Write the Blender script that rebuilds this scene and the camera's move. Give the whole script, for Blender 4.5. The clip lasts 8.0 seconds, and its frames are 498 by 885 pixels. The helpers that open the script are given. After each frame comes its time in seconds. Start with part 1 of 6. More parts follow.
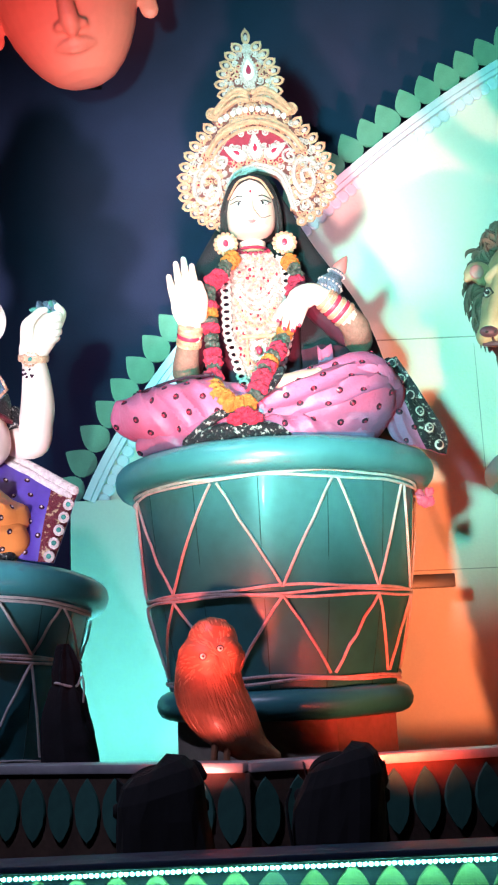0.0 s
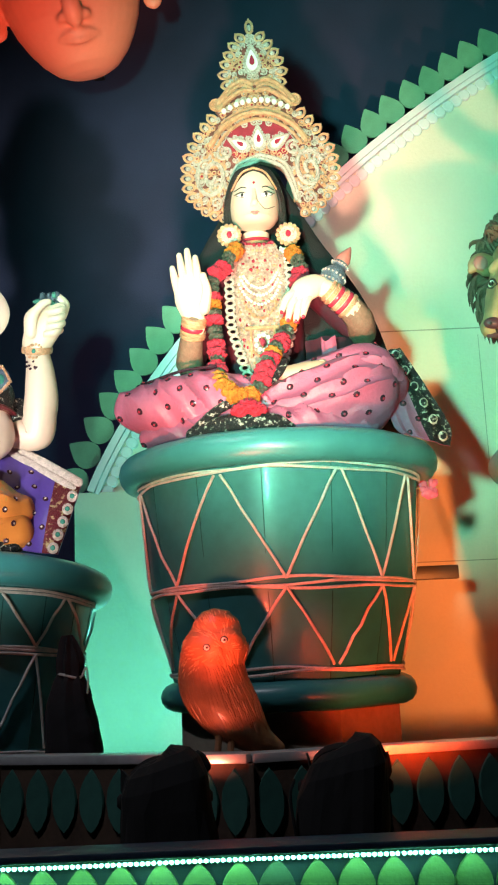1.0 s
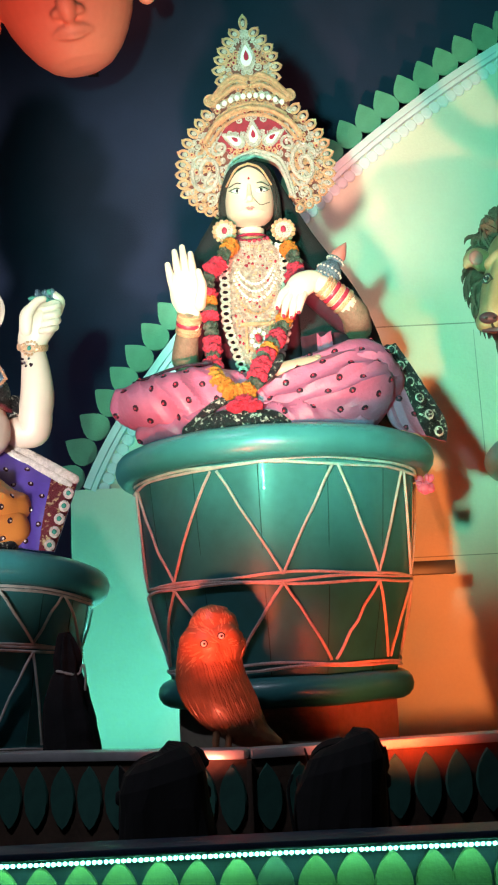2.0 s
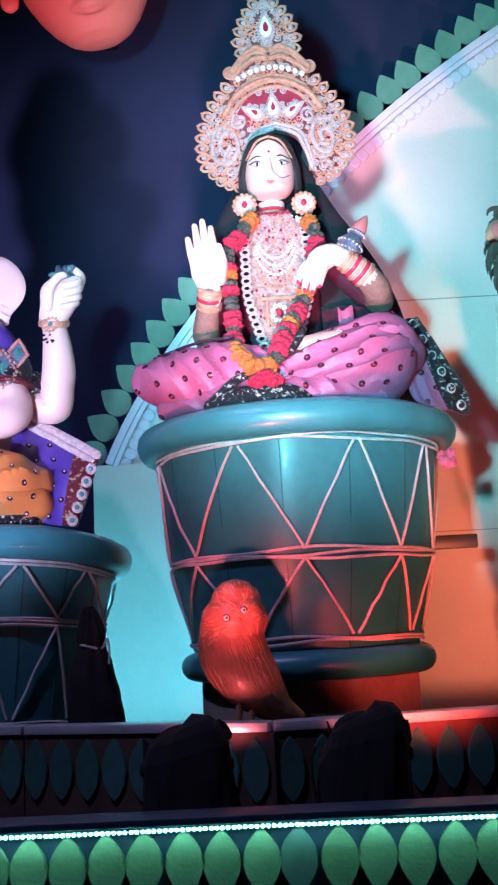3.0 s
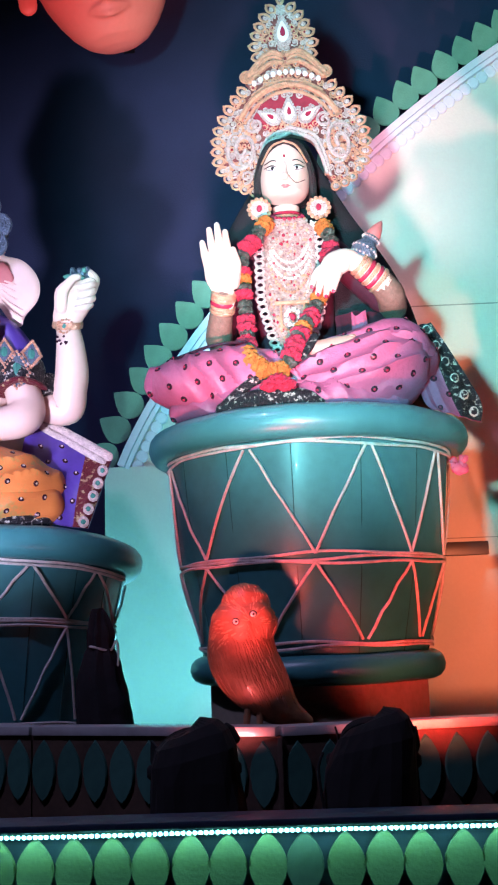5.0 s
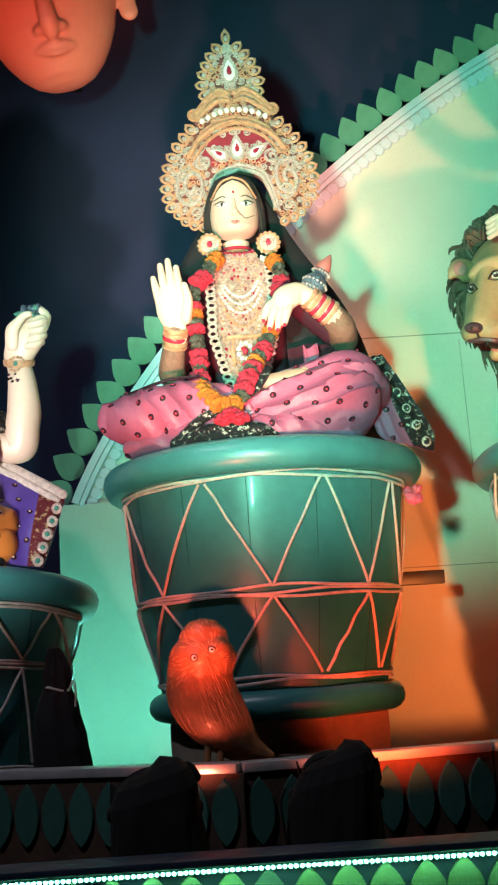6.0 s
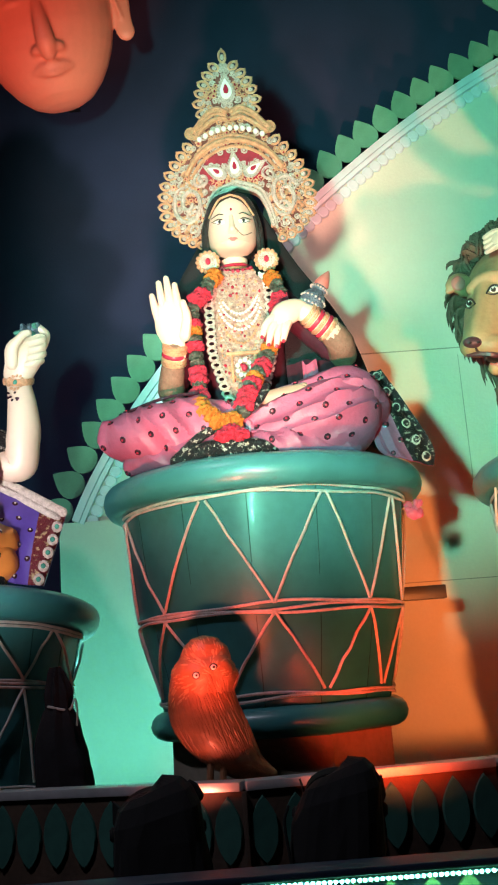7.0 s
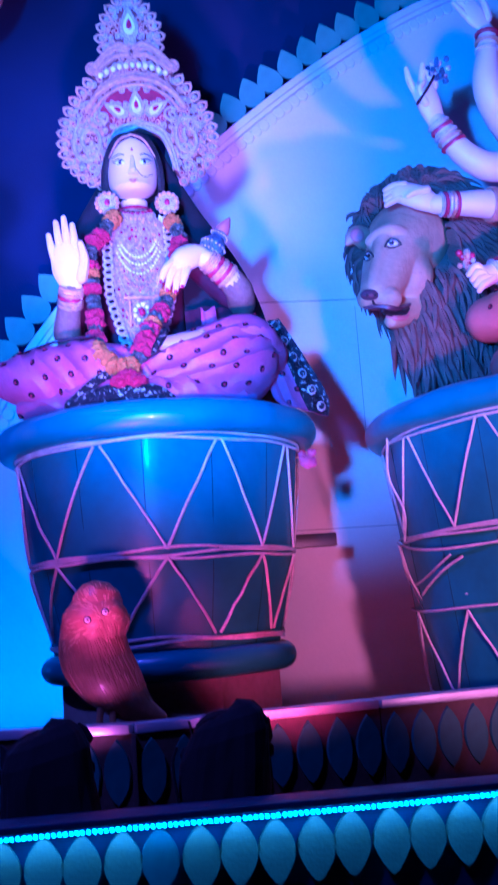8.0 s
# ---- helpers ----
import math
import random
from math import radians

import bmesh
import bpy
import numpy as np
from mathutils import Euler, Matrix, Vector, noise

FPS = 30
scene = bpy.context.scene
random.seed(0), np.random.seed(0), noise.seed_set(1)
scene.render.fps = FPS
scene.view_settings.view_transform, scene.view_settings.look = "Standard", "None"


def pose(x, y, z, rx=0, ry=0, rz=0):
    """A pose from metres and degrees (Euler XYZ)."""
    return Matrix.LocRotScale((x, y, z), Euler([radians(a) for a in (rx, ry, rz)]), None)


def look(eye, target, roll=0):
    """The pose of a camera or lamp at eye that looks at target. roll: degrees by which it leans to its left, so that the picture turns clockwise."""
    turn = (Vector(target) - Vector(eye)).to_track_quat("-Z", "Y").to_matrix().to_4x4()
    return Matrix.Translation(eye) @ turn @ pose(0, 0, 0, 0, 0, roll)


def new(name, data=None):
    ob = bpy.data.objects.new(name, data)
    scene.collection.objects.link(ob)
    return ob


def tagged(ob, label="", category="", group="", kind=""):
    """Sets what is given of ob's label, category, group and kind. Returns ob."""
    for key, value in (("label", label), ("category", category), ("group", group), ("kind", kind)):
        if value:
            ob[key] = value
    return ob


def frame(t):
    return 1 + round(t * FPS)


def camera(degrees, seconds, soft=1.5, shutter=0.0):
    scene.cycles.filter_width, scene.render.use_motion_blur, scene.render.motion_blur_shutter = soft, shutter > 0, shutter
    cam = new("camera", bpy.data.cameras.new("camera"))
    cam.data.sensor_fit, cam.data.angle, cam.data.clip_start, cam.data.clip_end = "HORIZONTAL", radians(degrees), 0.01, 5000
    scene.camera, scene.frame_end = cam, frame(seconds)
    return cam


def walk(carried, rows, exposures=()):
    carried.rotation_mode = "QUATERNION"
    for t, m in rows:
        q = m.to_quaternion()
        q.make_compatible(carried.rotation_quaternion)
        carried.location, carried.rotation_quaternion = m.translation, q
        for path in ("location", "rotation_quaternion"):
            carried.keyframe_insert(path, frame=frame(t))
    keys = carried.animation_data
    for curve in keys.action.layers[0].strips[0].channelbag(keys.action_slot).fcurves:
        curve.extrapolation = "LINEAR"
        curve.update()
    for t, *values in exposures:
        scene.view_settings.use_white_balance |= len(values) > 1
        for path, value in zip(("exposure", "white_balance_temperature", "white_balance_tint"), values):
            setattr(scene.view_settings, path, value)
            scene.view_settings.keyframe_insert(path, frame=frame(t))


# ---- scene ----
from mathutils.bvhtree import BVHTree

cam = camera(27.53, 8.0, soft=2.1, shutter=0.4)


def stand(yaw, pitch, lean):
    """The pose of the hand-held camera, which stands still and turns; lean is to its right."""
    return pose(0, 0, 1.55, 0, 0, yaw) @ pose(0, 0, 0, 90 + pitch) @ pose(0, 0, 0, 0, 0, -lean)


PATH = [(0.0, 0.00, 12.23, 2.53), (0.5, 0.02, 11.57, 2.50), (1.0, 0.23, 11.77, 2.51), (2.5, 0.00, 11.00, 3.00),
        (3.0, 1.32, 10.19, 2.89), (3.5, 3.38, 10.56, 2.49), (4.0, 4.67, 11.01, 1.43), (4.5, 3.20, 10.58, 1.67),
        (4.7, 2.62, 10.42, 1.87), (5.8, 0.05, 11.46, 3.08), (6.0, -0.72, 12.21, 3.74), (6.5, -1.65, 11.00, 3.64),
        (7.0, -0.79, 13.13, 4.29), (7.5, -4.85, 12.92, 5.37), (8.0, -6.52, 9.73, 4.10)]
GRADE = [(0.0, 0.55, 6700, 60), (0.5, 0.4, 8500, 40), (1.2, 0.05, 8500, 34), (2.5, 0.0, 6900, 42), (3.0, -0.1, 5900, 88), (4.7, 0.0, 5900, 88), (5.8, -0.1, 8300, 40),
         (7.0, -0.1, 8100, 42), (7.5, -0.22, 5600, 130), (8.0, -0.8, 4350, 140)]
walk(cam, [(t, stand(yaw, pitch, lean)) for t, yaw, pitch, lean in PATH], GRADE)

# ---- light: stage lamps seen and unseen, some added fill, and a weak night glow ----
world = bpy.data.worlds.new("world")
scene.world = world
world.use_nodes = True
world.node_tree.nodes["Background"].inputs[0].default_value = (0.35, 0.4, 0.6, 1)
world.node_tree.nodes["Background"].inputs[1].default_value = 0.11


def spot(name, eye, target, watts, colour, cone=70, blend=0.6, size=0.06):
    data = bpy.data.lights.new(name, "SPOT")
    data.energy, data.color, data.spot_size, data.spot_blend, data.shadow_soft_size = watts, colour, radians(cone), blend, size
    ob = new(name, data)
    ob.matrix_world = look(eye, target)
    return ob


# stands in for the left lamp's beam, added above its cover where no fixture is
spot("par_stand_in_left", (-0.20, 2.18, 1.43), (-0.02, 2.78, 1.95), 36, (1.0, 0.14, 0.075), 70, 0.8, size=0.03)
spot("par_light_right", (0.285, 2.37, 1.335), (0.88, 4.2, 1.90), 34, (1.0, 0.10, 0.03), 74, 0.8)
for x in (-0.17, 0.20):
    spot("par_spill", (x, 2.42, 1.265), (x + 0.03, 2.58, 1.60), 2.0, (1.0, 0.24, 0.15), 130, 0.5, 0.02)
spot("front_lamp", (-0.10, 0.9, 1.52), (0.05, 3.2, 2.86), 600, (1.0, 0.55, 0.47), 31, 1.0)
spot("warm_wash", (1.05, 1.0, 1.40), (1.25, 4.1, 2.0), 380, (1.0, 0.30, 0.08), 50, 0.9)
spot("front_wash", (-0.38, 0.0, 1.90), (0.70, 4.3, 3.40), 960, (0.03, 1.0, 0.74), 46, 0.8)
# unseen uplight added on the stage to turn the left panel cyan
spot("added_panel_light", (-0.42, 3.35, 1.22), (-0.66, 4.3, 2.0), 46, (0.01, 1.0, 0.85), 110, 0.6)
# added fill, no lamp seen here: lifts the dim elephant-headed statue
spot("elephant_fill", (-1.05, 1.0, 1.50), (-0.96, 3.1, 2.36), 400, (0.66, 0.98, 0.98), 40, 0.9)
# added out of view to brighten the lion and the many-armed goddess
spot("lion_side_fill", (1.45, 0.9, 1.50), (1.22, 3.2, 2.90), 330, (1.0, 0.42, 0.34), 30, 1.0)
# narrow red fill added for the giant face, without a fixture
spot("mask_fill", (-0.50, 1.5, 1.35), (-0.70, 3.75, 4.20), 480, (1.0, 0.26, 0.18), 16, 0.5)
# unseen overhead lamp, spread wide so it also fills the dark stage front
spot("top_wash", (-1.5, 0.9, 4.8), (0.1, 3.2, 1.9), 150, (0.55, 0.78, 1.0), 80)

# ---- materials ----


def material(name, colour, rough=0.6, metal=0.0, vary=0.12, scale=8.0, bump=0.0, bump_scale=60.0, coat=0.0, second=None, jitter=0.0, cut=(0.3, 0.68)):
    """Paint, cloth or metal with stains at a large scale, grain at a small one and fine relief."""
    m = bpy.data.materials.new(name)
    m.use_nodes = True
    nt = m.node_tree
    b = nt.nodes["Principled BSDF"]
    b.inputs["Roughness"].default_value, b.inputs["Metallic"].default_value = rough, metal
    b.inputs["Coat Weight"].default_value = coat
    geo = nt.nodes.new("ShaderNodeTexCoord")
    big = nt.nodes.new("ShaderNodeTexNoise")
    big.inputs["Scale"].default_value, big.inputs["Detail"].default_value = scale, 6
    fine = nt.nodes.new("ShaderNodeTexNoise")
    fine.inputs["Scale"].default_value, fine.inputs["Detail"].default_value = bump_scale, 4
    nt.links.new(geo.outputs["Object"], big.inputs["Vector"])
    nt.links.new(geo.outputs["Object"], fine.inputs["Vector"])
    ramp = nt.nodes.new("ShaderNodeValToRGB")
    dark = second or tuple(c * (1 - 2.2 * vary) for c in colour)
    ramp.color_ramp.elements[0].position, ramp.color_ramp.elements[1].position = cut
    ramp.color_ramp.elements[0].color, ramp.color_ramp.elements[1].color = (*dark, 1), (*colour, 1)
    mix = nt.nodes.new("ShaderNodeMath")
    mix.operation, mix.inputs[1].default_value = "MULTIPLY_ADD", 0.75
    scaled = nt.nodes.new("ShaderNodeMath")
    scaled.operation, scaled.inputs[1].default_value = "MULTIPLY", 0.25
    nt.links.new(fine.outputs["Fac"], scaled.inputs[0])
    nt.links.new(big.outputs["Fac"], mix.inputs[0])
    nt.links.new(scaled.outputs[0], mix.inputs[2])
    nt.links.new(mix.outputs[0], ramp.inputs["Fac"])
    out = ramp.outputs["Color"]
    if jitter:
        info = nt.nodes.new("ShaderNodeObjectInfo")
        span = nt.nodes.new("ShaderNodeMapRange")
        span.inputs["To Min"].default_value, span.inputs["To Max"].default_value = 1 - jitter, 1 + jitter
        nt.links.new(info.outputs["Random"], span.inputs["Value"])
        hsv = nt.nodes.new("ShaderNodeHueSaturation")
        nt.links.new(span.outputs[0], hsv.inputs["Value"])
        nt.links.new(out, hsv.inputs["Color"])
        out = hsv.outputs["Color"]
    nt.links.new(out, b.inputs["Base Color"])
    if bump:
        bn = nt.nodes.new("ShaderNodeBump")
        bn.inputs["Strength"].default_value, bn.inputs["Distance"].default_value = bump, 0.01
        nt.links.new(fine.outputs["Fac"], bn.inputs["Height"])
        nt.links.new(bn.outputs["Normal"], b.inputs["Normal"])
    return m


def glow(name, colour, strength):
    m = bpy.data.materials.new(name)
    m.use_nodes = True
    b = m.node_tree.nodes["Principled BSDF"]
    b.inputs["Base Color"].default_value = (0.5, 0.5, 0.5, 1)
    b.inputs["Emission Color"].default_value, b.inputs["Emission Strength"].default_value = (*colour, 1), strength
    return m


TEAL = material("teal gloss paint", (0.009, 0.250, 0.265), 0.42, vary=0.18, scale=4, bump=0.10, bump_scale=30, coat=0.05)
JOINT = material("dark joint between boards", (0.003, 0.09, 0.085), 0.9, vary=0.1)
TEAL_RIM = material("teal padded rim paint", (0.009, 0.255, 0.270), 0.36, vary=0.12, scale=7, bump=0.15, bump_scale=18, coat=0.2)
ROPE = material("white rope", (0.74, 0.72, 0.68), 0.8, vary=0.15, scale=40, bump=0.6, bump_scale=240)
CREAM = material("cream cloth wall", (0.76, 0.72, 0.60), 0.85, vary=0.06, scale=1.6, bump=0.12, bump_scale=90)
BLACK_CLOTH = material("black backdrop cloth", (0.024, 0.033, 0.085), 0.95, vary=0.15, scale=2, bump=0.2, bump_scale=120)
WHITE_TRIM = material("white foam trim", (0.74, 0.75, 0.80), 0.6, vary=0.05, scale=12, bump=0.05)
# green foam whose colour also carries the green light of the LEDs
FENCE_LEAF = material("bright green foam leaf", (0.001, 0.30, 0.15), 0.6, vary=0.12, scale=14, bump=0.2, bump_scale=140, jitter=0.14)
LEAF = material("green foam leaf", (0.06, 0.36, 0.24), 0.6, vary=0.10, scale=14, bump=0.2, bump_scale=140, jitter=0.12)
LOZENGE = material("dark green lozenge", (0.02, 0.16, 0.13), 0.5, vary=0.15, scale=14, bump=0.1, jitter=0.2)
PLY = material("brown plywood", (0.10, 0.055, 0.035), 0.7, vary=0.25, scale=9, bump=0.2)
BASE_PLY = material("bare board pedestal", (0.30, 0.25, 0.19), 0.75, vary=0.2, scale=6, bump=0.15)
ALU = material("worn white metal strip", (0.70, 0.70, 0.70), 0.35, 0.4, vary=0.12, scale=16, bump=0.05)
BLUE_LEDGE = material("blue painted ledge", (0.02, 0.05, 0.09), 0.5, vary=0.2, scale=10, bump=0.1)
BLACK_METAL = material("black lamp housing", (0.0035, 0.0035, 0.004), 0.9, 0.0, vary=0.2, scale=20, bump=0.1)
STAGE = material("dark stage boards", (0.06, 0.05, 0.045), 0.75, vary=0.25, scale=6, bump=0.2)
GROUND = material("trodden ground", (0.10, 0.085, 0.07), 0.95, vary=0.25, scale=3, bump=0.4)
SKIN = material("painted clay skin", (0.78, 0.52, 0.42), 0.42, vary=0.04, scale=10, coat=0.15)
# pink clay, reddened so the colour holds the red light on it
GIANT_SKIN = material("giant mask clay, pink plus red light", (0.74, 0.27, 0.19), 0.5, vary=0.06, scale=5, bump=0.05)
HAIR = material("black hair", (0.012, 0.010, 0.010), 0.5, vary=0.2, scale=40, bump=0.8, bump_scale=160)
VEIL = material("black net veil", (0.012, 0.011, 0.014), 0.8, vary=0.2, scale=30, bump=0.3, bump_scale=200)
PINK = material("pink satin sari", (0.60, 0.10, 0.19), 0.5, vary=0.14, scale=11, bump=0.25, bump_scale=70)
MAROON = material("maroon blouse", (0.10, 0.015, 0.03), 0.6, vary=0.15, scale=12, bump=0.2)
PURPLE = material("purple satin shawl", (0.10, 0.05, 0.30), 0.4, vary=0.15, scale=9, bump=0.1)
ORANGE_SILK = material("orange and green silk", (0.70, 0.19, 0.04), 0.5, vary=0.2, scale=3.6, bump=0.1, bump_scale=90, second=(0.16, 0.26, 0.08), cut=(0.44, 0.56))
GOLD = material("gold tinsel", (0.92, 0.42, 0.25), 0.3, 0.35, vary=0.2, scale=60, bump=0.7, bump_scale=220)
SILVER = material("silver tinsel and stones", (0.90, 0.70, 0.64), 0.25, 0.2, vary=0.2, scale=70, bump=0.9, bump_scale=260)
PEARL = material("white beads", (0.82, 0.78, 0.74), 0.25, vary=0.05, coat=0.3)
# dark colour stands for the shade between the crown's scrolls
CROWN_GROUND = material("red foil ground with gap shade", (0.36, 0.085, 0.07), 0.5, 0.1, vary=0.25, scale=40, bump=0.4, bump_scale=160)
BIB = material("silver and rose tinsel", (0.64, 0.46, 0.40), 0.35, 0.3, vary=0.3, scale=70, bump=0.9, bump_scale=200, second=(0.30, 0.13, 0.11))
LIP = material("rose lip paint", (0.55, 0.16, 0.15), 0.4, vary=0.05)
# arm skin with the shadow on it put into a brown colour
SHADED_SKIN = material("shaded forearm skin", (0.36, 0.17, 0.125), 0.5, vary=0.2, scale=30, bump=0.3, bump_scale=120)
DUSKY_SKIN = material("dusky painted foot", (0.46, 0.24, 0.18), 0.5, vary=0.08)
SEAM = material("seam in cream cloth", (0.50, 0.47, 0.38), 0.9, vary=0.2)
RED_CLOTH = material("red velvet", (0.42, 0.02, 0.04), 0.7, vary=0.15, scale=30, bump=0.3)
RUBY = material("red paint and stones", (0.50, 0.03, 0.06), 0.25, vary=0.1)
DARK_STONE = material("dark sequins", (0.10, 0.03, 0.05), 0.2, 0.5, vary=0.2, scale=80, bump=0.5)
BORDER = material("black and silver brocade", (0.012, 0.012, 0.015), 0.4, 0.4, vary=0.3, scale=75, bump=0.8, bump_scale=190, second=(0.50, 0.46, 0.40), cut=(0.38, 0.45))
RED_BORDER = material("red and gold brocade", (0.50, 0.34, 0.18), 0.4, 0.4, vary=0.3, scale=50, bump=0.8, bump_scale=150, second=(0.16, 0.012, 0.02), cut=(0.54, 0.60))
BLACK_PAINT = material("black paint", (0.015, 0.012, 0.012), 0.4, vary=0.1)
WHITE_PAINT = material("white paint", (0.80, 0.78, 0.75), 0.4, vary=0.03)
MARIGOLD = material("orange paper flower", (0.64, 0.15, 0.014), 0.8, vary=0.2, scale=40, bump=0.8, bump_scale=120)
RED_FLOWER = material("red paper flower", (0.60, 0.02, 0.05), 0.8, vary=0.2, scale=40, bump=0.8, bump_scale=120)
TINSEL = material("dark green and silver tinsel", (0.16, 0.17, 0.14), 0.4, 0.5, vary=0.3, scale=60, bump=0.9, bump_scale=150, second=(0.01, 0.025, 0.015))
FEATHER = material("copper-brown owl feathers", (0.50, 0.20, 0.10), 0.42, 0.1, vary=0.2, scale=22, bump=0.3, bump_scale=60, coat=0.2)
PALE_FEATHER = material("pale gold owl face", (0.68, 0.36, 0.19), 0.45, 0.1, vary=0.2, scale=30, bump=0.6, bump_scale=80)
FUR = material("brown mane fur", (0.20, 0.11, 0.075), 0.8, vary=0.3, scale=18, bump=0.7, bump_scale=90)
LION_SKIN = material("painted lion face", (0.50, 0.30, 0.16), 0.5, vary=0.2, scale=9, bump=0.2, bump_scale=60)
PINK_PAINT = material("pink paint", (0.58, 0.16, 0.14), 0.5, vary=0.1)
BLUE_FOIL = material("blue-grey beads", (0.13, 0.20, 0.27), 0.35, 0.4, vary=0.25, scale=60, bump=0.8, bump_scale=180)
GREEN_STONE = material("green stones", (0.02, 0.28, 0.22), 0.25, vary=0.2)
BUNDLE = material("dark wrapping cloth", (0.010, 0.007, 0.009), 0.9, vary=0.2, scale=14, bump=0.4, bump_scale=40)
LED = glow("green-blue LED", (0.0, 1.0, 0.60), 14.0)

# ---- mesh helpers ----


def part(name, bm, mats, parent=None, label="", smooth=True):
    me = bpy.data.meshes.new(name)
    bmesh.ops.recalc_face_normals(bm, faces=bm.faces)
    bm.to_mesh(me)
    bm.free()
    for m in mats if isinstance(mats, (list, tuple)) else [mats]:
        me.materials.append(m)
    if smooth:
        me.polygons.foreach_set("use_smooth", [True] * len(me.polygons))
        me.set_sharp_from_angle(angle=radians(42))
    ob = new(name, me)
    if parent:
        ob.parent = parent
    return tagged(ob, label)


def share(name, mesh, m, parent=None):
    """One more object on a mesh that is already there."""
    ob = new(name, mesh)
    if parent:
        ob.parent = parent
    ob.matrix_basis = m
    return ob


def holder(name, place, label, category, group=""):
    ob = new(name)
    ob.location = place
    return tagged(ob, label, category, group)


def spline(pts, steps):
    """Catmull-Rom through points of any dimension."""
    p = [np.array(q, float) for q in pts]
    p = [2 * p[0] - p[1]] + p + [2 * p[-1] - p[-2]]
    out = []
    for i in range(1, len(p) - 2):
        for k in range(steps):
            t = k / steps
            out.append(0.5 * (2 * p[i] + (p[i + 1] - p[i - 1]) * t + (2 * p[i - 1] - 5 * p[i] + 4 * p[i + 1] - p[i + 2]) * t * t
                              + (3 * p[i] - p[i - 1] - 3 * p[i + 1] + p[i + 2]) * t ** 3))
    out.append(p[-2])
    return out


def skin_rings(bm, rings, mat=0, cap=True, closed=False):
    made = [[bm.verts.new(v) for v in ring] for ring in rings]
    n = len(made[0])
    pairs = list(zip(made, made[1:])) + ([(made[-1], made[0])] if closed else [])
    for a, b in pairs:
        for i in range(n):
            bm.faces.new((a[i], a[(i + 1) % n], b[(i + 1) % n], b[i])).material_index = mat
    if cap and not closed:
        for ring in (made[0], made[-1]):
            bm.faces.new(ring).material_index = mat
    return made


def limb(bm, pts, n=12, steps=5, mat=0, flat=1.0, hint=(0, 1, 0), round_ends=True):
    """A rounded limb through (x, y, z, radius); flat squeezes it along the hint."""
    path = spline(pts, steps)
    rings = []
    for i, q in enumerate(path):
        d = Vector(path[min(i + 1, len(path) - 1)][:3] - path[max(i - 1, 0)][:3]).normalized()
        side = d.cross(Vector(hint))
        side = side.normalized() if side.length > 1e-4 else d.orthogonal().normalized()
        up = side.cross(d).normalized()
        c, r = Vector(q[:3]), max(q[3], 1e-4)
        rings.append((c, side, up, r, d))
    full = []
    if round_ends:
        c, s, u, r, d = rings[0]
        full += [(c - d * r * k, s, u, r * math.sqrt(1 - k * k), d) for k in (0.95, 0.7, 0.35)]
    full += rings
    if round_ends:
        c, s, u, r, d = rings[-1]
        full += [(c + d * r * k, s, u, r * math.sqrt(1 - k * k), d) for k in (0.35, 0.7, 0.95)]
    skin_rings(bm, [[c + s * r * math.cos(a) + u * r * flat * math.sin(a) for a in (2 * math.pi * k / n for k in range(n))]
                    for c, s, u, r, d in full], mat)


def ball(bm, c, r, mat=0, n=12, m=8, turn=None):
    """An ellipsoid; r is one radius or three."""
    r = Vector(r if isinstance(r, (tuple, list)) else (r, r, r))
    turn = turn or Matrix.Identity(3)
    rings = []
    for j in range(m + 1):
        a = math.pi * (0.03 + 0.94 * j / m) - math.pi / 2
        rings.append([Vector(c) + turn @ Vector((r.x * math.cos(a) * math.cos(b), r.y * math.cos(a) * math.sin(b), r.z * math.sin(a)))
                      for b in (2 * math.pi * k / n for k in range(n))])
    skin_rings(bm, rings, mat)


def lathe(bm, profile, n=48, mat=0, centre=(0, 0, 0), closed=False, turn=0.0):
    rings = [[Vector(centre) + Vector((r * math.cos(a), r * math.sin(a), z)) for a in (turn + 2 * math.pi * k / n for k in range(n))]
             for r, z in profile]
    skin_rings(bm, rings, mat, closed=closed)


def box(bm, lo, hi, mat=0, bevel=0.0):
    made = bmesh.ops.create_cube(bm, size=1, matrix=Matrix.LocRotScale([(a + b) / 2 for a, b in zip(lo, hi)], None, [b - a for a, b in zip(lo, hi)]))
    for f in {f for v in made["verts"] for f in v.link_faces}:
        f.material_index = mat
    if bevel:
        bmesh.ops.bevel(bm, geom=list({e for v in made["verts"] for e in v.link_edges}), offset=bevel, segments=2, profile=0.6, affect="EDGES")


def fuse(bm, voxel=0.005, rounds=4):
    """One unbroken clay surface made from overlapping shapes."""
    bmesh.ops.recalc_face_normals(bm, faces=bm.faces)
    me = bpy.data.meshes.new("clay")
    bm.to_mesh(me)
    bm.free()
    ob = new("clay", me)
    melt = ob.modifiers.new("melt", "REMESH")
    melt.mode, melt.voxel_size = "VOXEL", voxel
    soft = ob.modifiers.new("soft", "SMOOTH")
    soft.factor, soft.iterations = 0.5, rounds
    whole = ob.evaluated_get(bpy.context.evaluated_depsgraph_get())
    out = bmesh.new()
    out.from_mesh(whole.to_mesh())
    whole.to_mesh_clear()
    bpy.data.objects.remove(ob)
    bpy.data.meshes.remove(me)
    return out


def plate(bm, outline, y0, y1, mat=0):
    """A board with an outline in x and z, from y0 to y1."""
    a, b = ([bm.verts.new((x, y, z)) for x, z in outline] for y in (y0, y1))
    n = len(a)
    for f in [bm.faces.new(a), bm.faces.new(b[::-1])] + [bm.faces.new((a[i], b[i], b[(i + 1) % n], a[(i + 1) % n])) for i in range(n)]:
        f.material_index = mat


